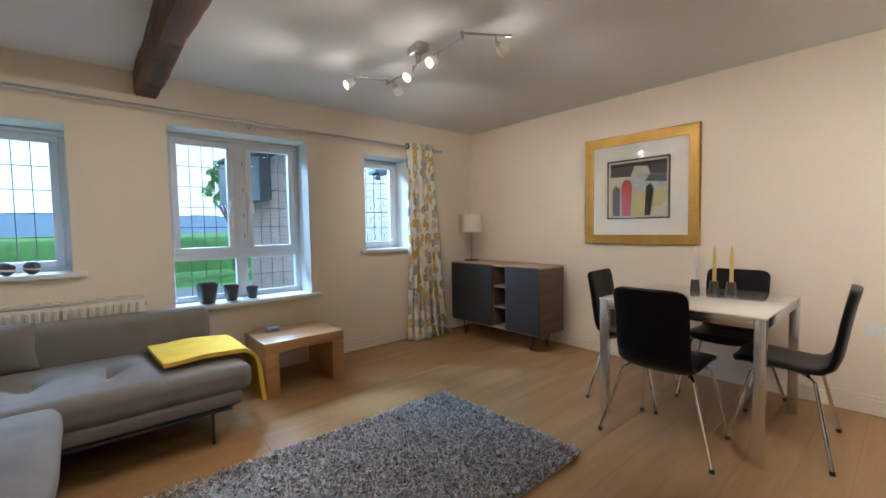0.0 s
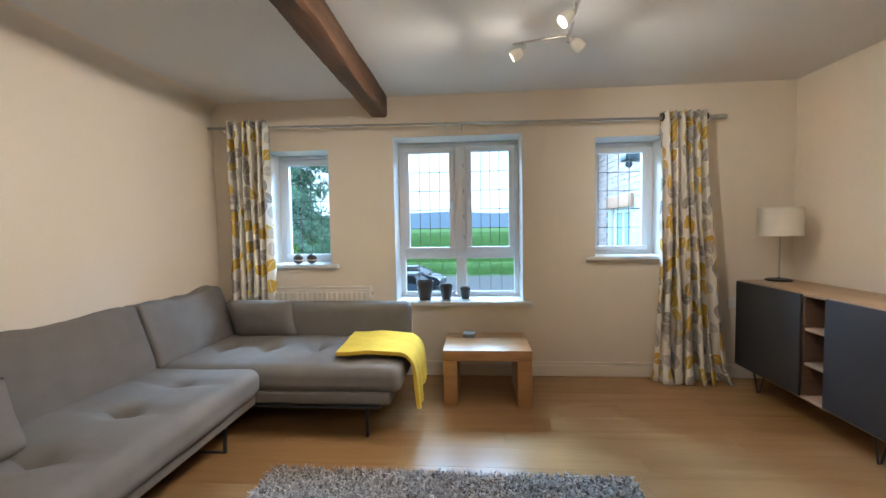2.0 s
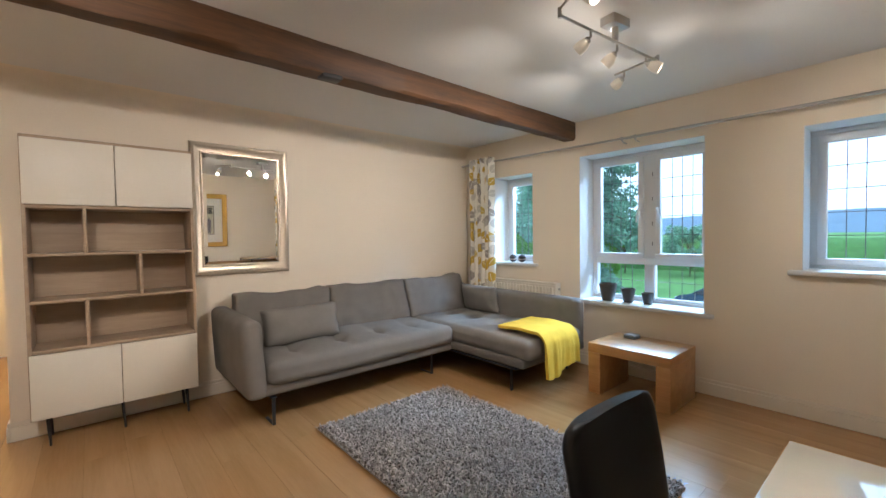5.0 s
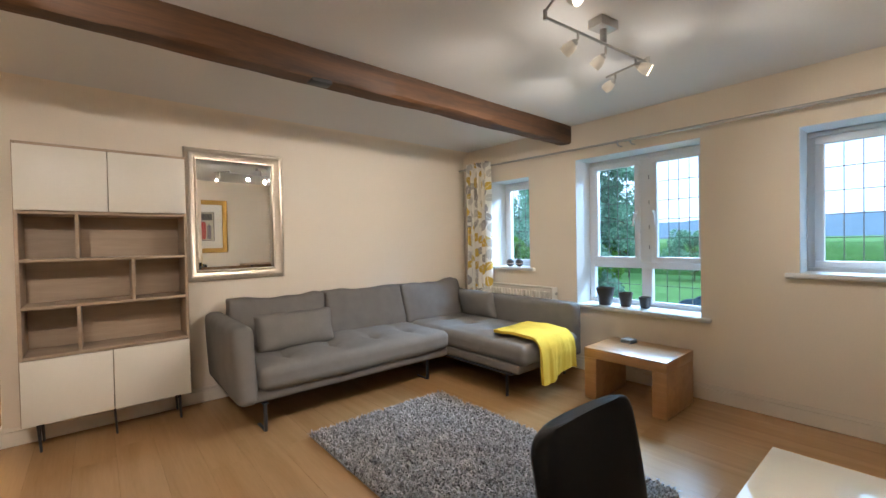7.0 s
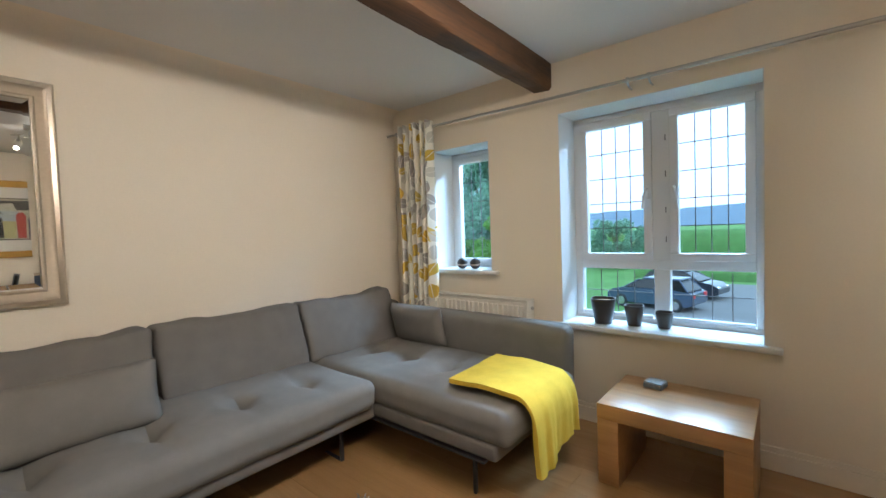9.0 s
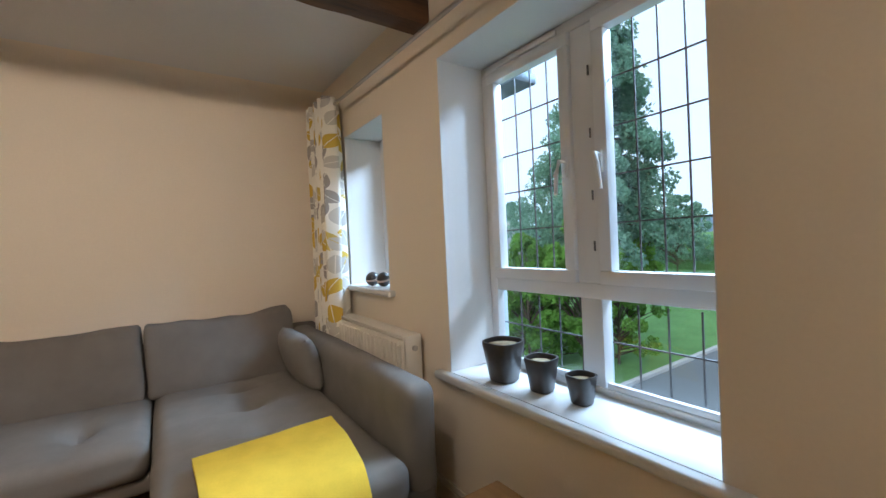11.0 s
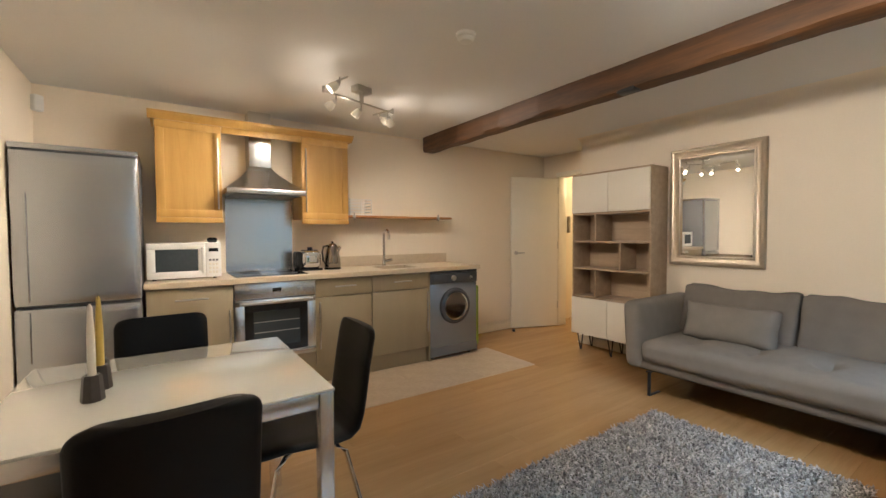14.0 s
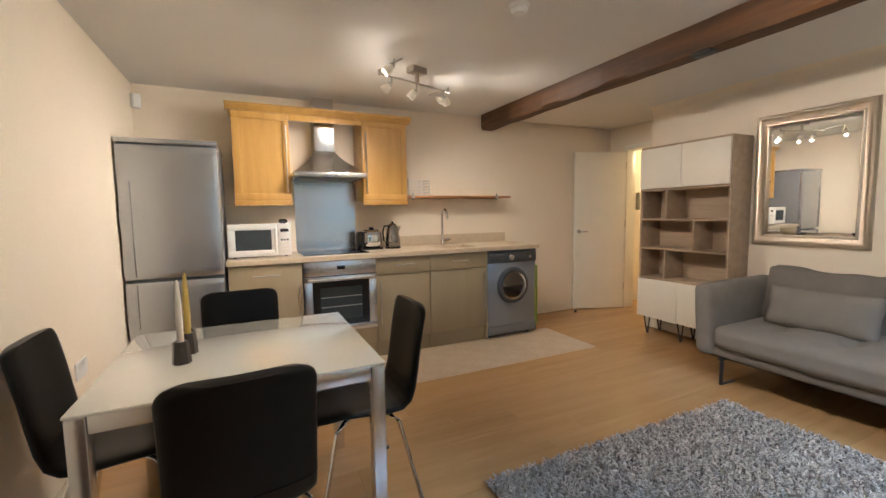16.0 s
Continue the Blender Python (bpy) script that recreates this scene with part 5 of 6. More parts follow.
def wall_cabinets():
    uy = -4.645
    for x0, x1, hs in ((4.034, 4.465, "low"), (2.995, 3.418, "high")):
        th = thing("wall_cabinet", "golden beech wall cabinet with a framed door", "cabinet", "kitchen wall cabinets")
        part("body", B(x0, x1, SY + 0.001, uy - 0.02, 1.385, 2.10, 0.002), BEECH, th)
        dr = shaker(th, x0 + 0.002, x1 - 0.002, 1.387, 2.098, uy - 0.018, BEECH)
        hx = x0 + 0.03 if hs == "low" else x1 - 0.03
        bar_handle(dr, hx, hx, 1.45, 2.0, uy + 0.028)
        part("light_rail", B(x0 - 0.002, x1 + 0.002, uy - 0.02, uy + 0.004, 1.345, 1.384, 0.004), BEECH, th)
    th = thing("cornice", "golden beech cornice over the wall cabinets", "cornice")
    bm = bmesh.new()
    sec = [(-4.68, 2.101), (uy + 0.005, 2.101), (uy + 0.012, 2.112), (uy + 0.04, 2.138), (uy + 0.045, 2.155), (-4.68, 2.155)]
    r0 = [bm.verts.new((2.955, y, z)) for y, z in sec]
    r1 = [bm.verts.new((4.505, y, z)) for y, z in sec]
    for i in range(len(sec)):
        j = (i + 1) % len(sec)
        bm.faces.new((r0[i], r0[j], r1[j], r1[i]))
    bm.faces.new(r0)
    bm.faces.new(r1[::-1])
    part("moulding", bm, BEECH, th, sharp=20)
    part("bridge_rail", B(3.419, 4.033, uy - 0.02, uy, 2.05, 2.10, 0.002), BEECH, th)
    for x in (2.965, 4.48):
        part("cornice_return", B(x - 0.008, x + 0.008, SY + 0.002, -4.682, 2.103, 2.15, 0.002), BEECH, th)


wall_cabinets()


def wall_shelf():
    th = thing("wall_shelf", "long beech wall shelf over the worktop", "shelf")
    part("board", B(1.735, 2.992, SY + 0.001, -4.76, 1.415, 1.437, 0.003), wood("orange beech shelf", (0.50, 0.23, 0.075), (0.40, 0.17, 0.05), 0, 0.35), th)
    for x in (1.93, 2.9):
        bm = tube(bmesh.new(), [(x, -4.75, 1.425), (x, -4.735, 1.425)], 0.016, 12)
        tube(bm, [(x, -4.742, 1.39), (x, -4.742, 1.46)], 0.008, 8)
        part("bracket", bm, SATIN, th)


wall_shelf()


def wire_rack():
    th = thing("wire_basket", "white wire basket standing on the shelf", "basket")
    x0, x1, y0, y1, z0 = 2.70, 2.92, -4.95, -4.79, 1.4405
    for k in range(6):
        z = z0 + 0.003 + 0.03 * k
        part("wire_ring", tube(bmesh.new(), [(x0, y0, z), (x1, y0, z), (x1, y1, z), (x0, y1, z), (x0, y0, z)], 0.0042, 6), WPLAST, th)
    for x, y in ((x0, y0), (x1, y0), (x1, y1), (x0, y1), ((x0 + x1) / 2, y1)):
        part("upright", tube(bmesh.new(), [(x, y, z0 - 0.003), (x, y, z0 + 0.156)], 0.0042, 6), WPLAST, th)


wire_rack()


def fridge():
    th = thing("fridge_freezer", "tall silver fridge freezer in the corner", "fridge")
    x0, x1, z1, yd = 4.550, 5.150, 1.788, -4.30
    part("cabinet", B(x0 + 0.004, x1 - 0.002, SY + 0.04, yd - 0.055, 0.03, z1 - 0.035, 0.008), GREYP, th)
    for a, b in ((0.06, 0.820), (0.832, z1 - 0.036)):
        bm = soft(x0, x1, yd - 0.05, yd, a, b, 0.022, 12, 0.010, 0, puff_axis=1)
        part("door", bm, SILVERP, th)
    part("top_cap", B(x0 - 0.002, x1, SY + 0.04, yd + 0.004, z1 - 0.034, z1, 0.008), SILVERP, th)
    for a, b in ((0.50, 0.80), (0.86, 1.50)):
        part("grip", B(x1 - 0.075, x1 - 0.06, yd - 0.002, yd + 0.009, a, b, 0.004), SILVERP, th)
    for x in (x0 + 0.05, x1 - 0.05):
        for y in (SY + 0.1, yd - 0.1):
            part("foot", lathe([(0.018, 0), (0.018, 0.03)], 12, (x, y, 0)), BLACKM, th)


fridge()


def microwave():
    th = thing("microwave", "white microwave oven on the worktop", "microwave")
    x0, x1, y0, y1, z0, z1 = 4.068, 4.528, -4.87, -4.50, WTZ + 0.012, 1.192
    part("case", B(x0, x1, y0, y1 - 0.02, z0, z1, 0.006), WPLAST, th)
    xd = x0 + 0.10
    bm = bmesh.new()
    for a in ((xd + 0.004, x1, z1 - 0.045, z1), (xd + 0.004, x1, z0, z0 + 0.05), (xd + 0.004, xd + 0.05, z0 + 0.05, z1 - 0.045), (x1 - 0.05, x1, z0 + 0.05, z1 - 0.045)):
        box(bm, a[0], a[1], y1 - 0.019, y1, a[2], a[3], 0.003)
    dr = part("microwave_door", bm, WPLAST, th)
    part("door_window", B(xd + 0.05, x1 - 0.05, y1 - 0.016, y1 - 0.006, z0 + 0.05, z1 - 0.045), mat("dark mesh glass", (0.05, 0.06, 0.065), 0.2, var=0.1, bump=0), dr, smooth=False)
    part("door_grip", B(xd + 0.008, xd + 0.028, y1, y1 + 0.018, z0 + 0.03, z1 - 0.03, 0.006), WPLAST, dr)
    part("control_panel", B(x0, xd, y1 - 0.019, y1 - 0.002, z0, z1, 0.003), WPLAST, th)
    part("display", B(x0 + 0.018, xd - 0.018, y1 - 0.002, y1, z1 - 0.065, z1 - 0.04, 0.001), BLACKP, th)
    for i in range(4):
        for j in range(3):
            part("button", B(x0 + 0.02 + 0.022 * j, x0 + 0.036 + 0.022 * j, y1 - 0.002, y1, z0 + 0.03 + 0.03 * i, z0 + 0.045 + 0.03 * i, 0.001), GREYP if i == 3 else WDOOR, th)
    for x in (x0 + 0.04, x1 - 0.04):
        for y in (y0 + 0.05, y1 - 0.06):
            part("foot", lathe([(0.012, 0), (0.012, 0.013)], 10, (x, y, WTZ)), BLACKM, th)
    tagged(obj("oven_timer", soft(4.085, 4.155, -4.62, -4.55, 1.1925, 1.232, 0.02, 10), BLACKP, True), "small black timer on the microwave", "timer")


microwave()


def toaster():
    th = thing("toaster", "polished steel two-slot toaster", "toaster")
    bm = soft(3.235, 3.42, -4.87, -4.69, WTZ + 0.012, 1.108, 0.05, 14)
    part("shell", bm, CHROME, th)
    part("base", B(3.23, 3.425, -4.865, -4.695, WTZ, WTZ + 0.02, 0.005), BLACKP, th)
    part("end_cap", soft(3.40, 3.46, -4.86, -4.70, WTZ + 0.004, 1.10, 0.03, 10), BLACKP, th)
    for y in (-4.81, -4.75):
        part("slot", B(3.26, 3.39, y - 0.012, y + 0.012, 1.105, 1.1105), BLACKM, th, smooth=False)
    part("lever", B(3.30, 3.34, -4.80, -4.77, 1.11, 1.135, 0.004), BLACKP, th)


toaster()


def kettle():
    th = thing("kettle", "dark chrome jug kettle beside the toaster", "kettle", m=pose(3.115, -4.76, WTZ))
    part("base", lathe([(0.078, 0), (0.078, 0.014), (0.07, 0.018)], 24), BLACKP, th)
    part("jug", lathe([(0.070, 0.018), (0.074, 0.03), (0.070, 0.10), (0.058, 0.17), (0.046, 0.215), (0.035, 0.235), (0.012, 0.246)], 28), mat("smoked chrome", (0.30, 0.28, 0.26), 0.12, 1.0, var=0.03, bump=0), th, sharp=60)
    part("lid_knob", lathe([(0.010, 0.244), (0.012, 0.256), (0.006, 0.262)], 12), BLACKP, th)
    part("handle", tube(bmesh.new(), [(0.045, 0, 0.222), (0.085, 0, 0.215), (0.098, 0, 0.16), (0.09, 0, 0.08), (0.07, 0, 0.05)], 0.009, 8), BLACKP, th)
    part("spout", tube(bmesh.new(), [(-0.045, 0, 0.17), (-0.075, 0, 0.21)], [0.022, 0.012], 10), CHROME, th)


kettle()


def washing_machine():
    th = thing("washing_machine", "silver front-loading washing machine under the worktop", "washing machine")
    x0, x1, y0, yf = 1.712, 2.290, SY + 0.05, -4.35
    slate = mat("slate silver enamel", (0.30, 0.335, 0.385), 0.26, 0.55, var=0.03, bump=0.01)
    part("cabinet", B(x0, x1, y0, yf, 0.03, 0.860, 0.010), slate, th)
    graphite = mat("graphite panel plastic", (0.06, 0.065, 0.075), 0.3, var=0.05, bump=0.02)
    part("lid", B(x0 - 0.001, x1 + 0.001, y0, yf + 0.006, 0.861, 0.883, 0.005), graphite, th)
    part("control_panel", B(x0 + 0.001, x1 - 0.001, yf, yf + 0.014, 0.755, 0.860, 0.008), graphite, th)
    part("detergent_drawer", B(x1 - 0.19, x1 - 0.02, yf + 0.014, yf + 0.022, 0.775, 0.845, 0.006), graphite, th)
    for x, r in ((2.02, 0.028), (1.80, 0.014)):
        bm = lathe([(r, 0), (r * 0.95, 0.016), (r * 0.8, 0.02)], 20)
        bmesh.ops.transform(bm, matrix=pose(x, yf + 0.014, 0.808, -90, 0, 0), verts=bm.verts)
        part("dial", bm, SATIN, th)
    part("kick_panel", B(x0 + 0.002, x1 - 0.002, yf, yf + 0.008, 0.035, 0.125, 0.005), GREYP, th)
    cx, cz = 1.998, 0.525

    def ring(name, prof, m, lab="", parent=th, seg=40):
        bm = lathe(prof, seg)
        bmesh.ops.transform(bm, matrix=pose(cx, yf, cz, -90, 0, 0), verts=bm.verts)
        return part(name, bm, m, parent, lab)

    dr = ring("porthole_door", [(0.182, 0.0), (0.182, 0.014), (0.174, 0.028), (0.155, 0.036), (0.135, 0.030), (0.130, 0.012), (0.13, 0.0)], mat("gunmetal door plastic", (0.07, 0.075, 0.085), 0.22, 0.3, var=0.03, bump=0))
    ring("door_rim", [(0.140, 0.029), (0.140, 0.036), (0.128, 0.037), (0.126, 0.024)], CHROME, "chrome ring", dr)
    ring("porthole_glass", [(0.128, 0.018), (0.115, 0.024), (0.08, 0.014), (0.04, 0.008), (0.002, 0.007)], BLACKP, "dark curved glass", dr)
    ring("drum_hub", [(0.05, 0.010), (0.045, 0.018), (0.02, 0.02)], CHROME, "", dr, 3)
    for x in (x0 + 0.06, x1 - 0.06):
        for y in (y0 + 0.06, yf - 0.06):
            part("foot", lathe([(0.02, 0), (0.018, 0.032)], 10, (x, y, 0)), BLACKM, th)
    part("end_post", B(x1 + 0.002, x1 + 0.016, y0, yf, 0.0, 0.885), PBEECH, th, smooth=False)


washing_machine()


def folded_airer():
    th = thing("folded_step", "lime green folded step stool beside the washing machine", "step stool")
    part("panel", B(1.632, 1.687, -4.80, -4.405, 0.06, 0.70, 0.02, 3), LIME, th)
    for y in (-4.77, -4.45):
        part("leg", B(1.637, 1.682, y, y + 0.02, 0.0, 0.07, 0.004), BLACKM, th)
    part("hinge", tube(bmesh.new(), [(1.628, -4.78, 0.3), (1.628, -4.43, 0.3)], 0.006, 8), BLACKM, th)


folded_airer()

# small fixtures
th = thing("smoke_detector", "white round smoke detector on the ceiling", "smoke detector", m=pose(3.07, -2.75, CZ, 180, 0, 0))
part("detector_base", lathe([(0.052, 0), (0.052, 0.012), (0.045, 0.016)], 28), WPLAST, th)
part("detector_cap", lathe([(0.042, 0.016), (0.045, 0.026), (0.034, 0.042), (0.01, 0.045)], 28), WPLAST, th)
th = thing("alarm_sensor", "small white motion sensor high on the wall", "sensor", m=pose(EX - 0.035, SY + 0.035, 2.17, 0, 0, -135))
part("sensor_case", B(-0.03, 0.03, -0.02, 0.03, -0.055, 0.055, 0.010, 3), WPLAST, th)
part("lens", B(-0.02, 0.02, 0.03, 0.035, -0.03, 0.015, 0.004), WDOOR, th)


# ---- hall ----
def entry_phone():
    th = thing("entry_phone", "white door entry handset on the hall wall", "entry phone", m=pose(-0.42, SY, 1.375))
    part("body", B(-0.045, 0.045, 0, 0.035, -0.11, 0.11, 0.008), WPLAST, th)
    part("handset", soft(-0.075, -0.035, 0.03, 0.075, -0.115, 0.125, 0.015, 10), mat("grey handset plastic", (0.28, 0.26, 0.23), 0.4), th)
    part("button", B(0.012, 0.03, 0.035, 0.038, -0.02, 0.0, 0.001), GREYP, th)


entry_phone()
socket_plate("light_switch", -0.42, SY, 1.20, 180, "white light switch on the hall wall", "switch", 0.086)
th = thing("hall_lamp", "round glass ceiling lamp in the hall", "ceiling light", m=pose(-1.1, -4.4, CZ, 180, 0, 0))
part("lamp_base", lathe([(0.11, 0), (0.11, 0.012), (0.10, 0.02)], 24), SATIN, th)
part("lamp_bowl", lathe([(0.105, 0.02), (0.10, 0.05), (0.06, 0.085), (0.01, 0.095)], 24), mat("warm lit bowl", (0.9, 0.8, 0.6), 0.4, bump=0, emit=((1.0, 0.70, 0.32), 6.0)), th)
li = new("hall_light", bpy.data.lights.new("hall_light", "POINT"))
li.data.energy, li.data.color, li.data.shadow_soft_size = 20.0, (1.0, 0.78, 0.42), 0.1
li.location = (-1.1, -4.4, CZ - 0.16)

# ---- floor boards and kitchen tiles ----
kx0, kx1, ky0, ky1 = 1.52, 5.14, -4.42, -3.70
rng = random.Random(11)
bw, bl = 0.192, 1.285
board_mesh = {}


def piece(name, x0, x1, y0, y1, z, m, parent, t=0.008):
    key = (name, round(x1 - x0, 3), round(y1 - y0, 3))
    if key not in board_mesh:
        w, d, e = x1 - x0, y1 - y0, 0.0006
        bm = bmesh.new()
        lo = [bm.verts.new(p) for p in ((0, 0, -t), (w, 0, -t), (w, d, -t), (0, d, -t))]
        up = [bm.verts.new(p) for p in ((0, 0, -e), (w, 0, -e), (w, d, -e), (0, d, -e))]
        to = [bm.verts.new(p) for p in ((e, e, 0), (w - e, e, 0), (w - e, d - e, 0), (e, d - e, 0))]
        for a, b in ((lo, up), (up, to)):
            for k in range(4):
                bm.faces.new((a[k], a[(k + 1) % 4], b[(k + 1) % 4], b[k]))
        bm.faces.new(to)
        me = bpy.data.meshes.new(name)
        bm.to_mesh(me)
        bm.free()
        me.materials.append(m)
        board_mesh[key] = me
    ob = new(name, board_mesh[key])
    ob.location = (x0, y0, z)
    ob.parent = parent


y, row = SY, 0
while y < NY - 0.02:
    d = min(bw, NY - y)
    x = WX - bl * rng.random()
    if y < RY:
        x -= 1.8
    while x < EX:
        a, b = max(x, HX - 2.28 if y < RY - 0.1 else WX), min(x + bl, EX)
        if b - a > 0.03:
            piece("floor_board", a, b - 0.0003, y, y + d - 0.0003, 0.0, OAKF, floor)
        x += bl
    y += bw
    row += 1
vinyl = struct("floor_kitchen", B(kx0, kx1, ky0, ky1, -0.004, 0.0008), VINYL, "pale stone-effect vinyl strip along the kitchen", "floor")
ts = 0.30
for i in range(12):
    for j in range(3):
        a, b = kx0 + i * ts, min(kx0 + (i + 1) * ts, kx1)
        c, e = ky1 - (j + 1) * ts, ky1 - j * ts
        if b - a > 0.02 and c > ky0 - 0.25:
            piece("vinyl_tile", a + 0.001, b - 0.001, max(c, ky0) + 0.001, e - 0.001, 0.003, VINYL, vinyl, 0.003)


# ---- outside ----
GZ = -2.8
GRASS = mat("lawn grass", (0.13, 0.26, 0.085), 0.95, var=0.35, scale=0.6, grain=9, bump=0.6, bump_d=0.05, spec=0.1)
ASPH = mat("car park asphalt", (0.16, 0.165, 0.17), 0.9, var=0.12, scale=0.5, grain=20, bump=0.2)
HEDGE = mat("clipped hedge", (0.085, 0.18, 0.06), 0.95, var=0.4, scale=2, grain=14, bump=0.8, bump_d=0.06, spec=0.1)
# the blue is distance haze put into the hills' colour
HILL = mat("haze blue wooded hill", (0.13, 0.185, 0.25), 1.0, var=0.15, scale=0.02, grain=0.2, bump=0)
# paler and bluer than plain foliage, with overcast haze put into the colour
LEAFM = mat("tree leaves", (0.22, 0.38, 0.27), 0.8, var=0.45, scale=0.8, grain=4, bump=0, spec=0.2)
LEAFL = mat("light shrub leaves", (0.16, 0.33, 0.06), 0.8, var=0.4, scale=1.2, grain=6, bump=0, spec=0.2)
BARK = mat("bark", (0.09, 0.06, 0.04), 0.9, var=0.3, scale=3, grain=20, bump=0.6)
BRICK = mat("pink brick", (0.46, 0.32, 0.28), 0.85, var=0.18, scale=5, grain=40, bump=0.3, rand=0.5)
MORT = mat("mortar", (0.48, 0.45, 0.43), 0.9, var=0.1, bump=0.3)
EAVE = mat("dark stained eaves board", (0.065, 0.065, 0.075), 0.6, var=0.15, bump=0.1)
TILE = mat("brown roof tile", (0.13, 0.075, 0.055), 0.85, var=0.25, scale=6, bump=0.4)



def translucent(m, share):
    """Thin leaves let some light through."""
    n, l = m.node_tree.nodes, m.node_tree.links
    b = n["Principled BSDF"]
    tr, mx = n.new("ShaderNodeBsdfTranslucent"), n.new("ShaderNodeMixShader")
    l.new(b.inputs["Base Color"].links[0].from_socket, tr.inputs["Color"])
    mx.inputs["Fac"].default_value = share
    l.new(b.outputs["BSDF"], mx.inputs[1])
    l.new(tr.outputs["BSDF"], mx.inputs[2])
    l.new(mx.outputs["Shader"], n["Material Output"].inputs["Surface"])


translucent(LEAFM, 0.45)
translucent(LEAFL, 0.45)

ground = struct("ground", B(-900, 900, 0.4, 1500, GZ - 0.5, GZ), GRASS, "wide green lawn and field outside", "ground")
struct("road", B(-2.6, 60, 5.5, 30.0, GZ - 0.1, GZ + 0.02), ASPH, "grey asphalt car park below the windows", "car park")
struct("pavement", B(-2.75, -2.6, 5.5, 30.0, GZ - 0.1, GZ + 0.12, 0.02), MORT, "pale concrete kerb beside the lawn", "kerb")


def hedge(x0, x1, y, d, h, m=HEDGE):
    bm = bmesh.new()
    n = 220
    rings = []
    for i in range(n + 1):
        x = x0 + (x1 - x0) * i / n
        ring = []
        for k, (dy, z) in enumerate(((0, 0), (0.02, 0.5), (0.04, 0.85), (0.2, 1), (0.5, 1.02), (0.8, 1), (1, 0.9), (1, 0))):
            v = noise.noise_vector(Vector((x * 1.3, k * 2.1, y)))
            ring.append(bm.verts.new((x, y + dy * d + v.y * 0.25, GZ + z * h + (v.z * 0.16 if z > 0 else 0))))
        rings.append(ring)
    for a, b in zip(rings, rings[1:]):
        for k in range(7):
            bm.faces.new((a[k], b[k], b[k + 1], a[k + 1]))
    return obj("hedge", bm, m, True, 180)


tagged(hedge(-60, 90, 44, 5, 3.35), "long clipped green hedge behind the car park", "hedge")
tagged(hedge(-6, 60, 31.5, 1.5, 0.8), "low green hedge edging the car park", "hedge")


def hills():
    bm = bmesh.new()
    n = 160
    low, top = [], []
    for i in range(n + 1):
        x = -1500 + 3000 * i / n
        h = 52 + 14 * noise.noise(Vector((x * 0.004, 0, 1))) + 4 * noise.noise(Vector((x * 0.03, 0, 1)))
        low.append(bm.verts.new((x, 1250, GZ - 5)))
        top.append(bm.verts.new((x, 1380, GZ + h)))
    for i in range(n):
        bm.faces.new((low[i], low[i + 1], top[i + 1], top[i]))
    return struct("backdrop", bm, HILL, "low wooded hills on the horizon tinted with blue haze", "hills")


hills()


def leaf_cloud(centres, count, size, seed):
    """Many small bent leaves scattered round clump centres (x, y, z, radius)."""
    r = np.random.default_rng(seed)
    c = np.array(centres)
    idx = r.integers(0, len(c), count)
    d = r.normal(size=(count, 3))
    d /= np.linalg.norm(d, axis=1)[:, None]
    p = c[idx, :3] + d * (c[idx, 3] * r.uniform(0.35, 1.0, count) ** 0.5)[:, None]
    a, b = r.normal(size=(count, 3)), r.normal(size=(count, 3))
    a /= np.linalg.norm(a, axis=1)[:, None]
    b -= a * (a * b).sum(1)[:, None]
    b /= np.linalg.norm(b, axis=1)[:, None]
    s = size * r.uniform(0.6, 1.4, count)[:, None]
    v = np.stack([p - a * s, p + b * s * 0.45, p + a * s, p - b * s * 0.45], 1).reshape(-1, 3)
    return v.tolist(), [(4 * i, 4 * i + 1, 4 * i + 2, 4 * i + 3) for i in range(count)]


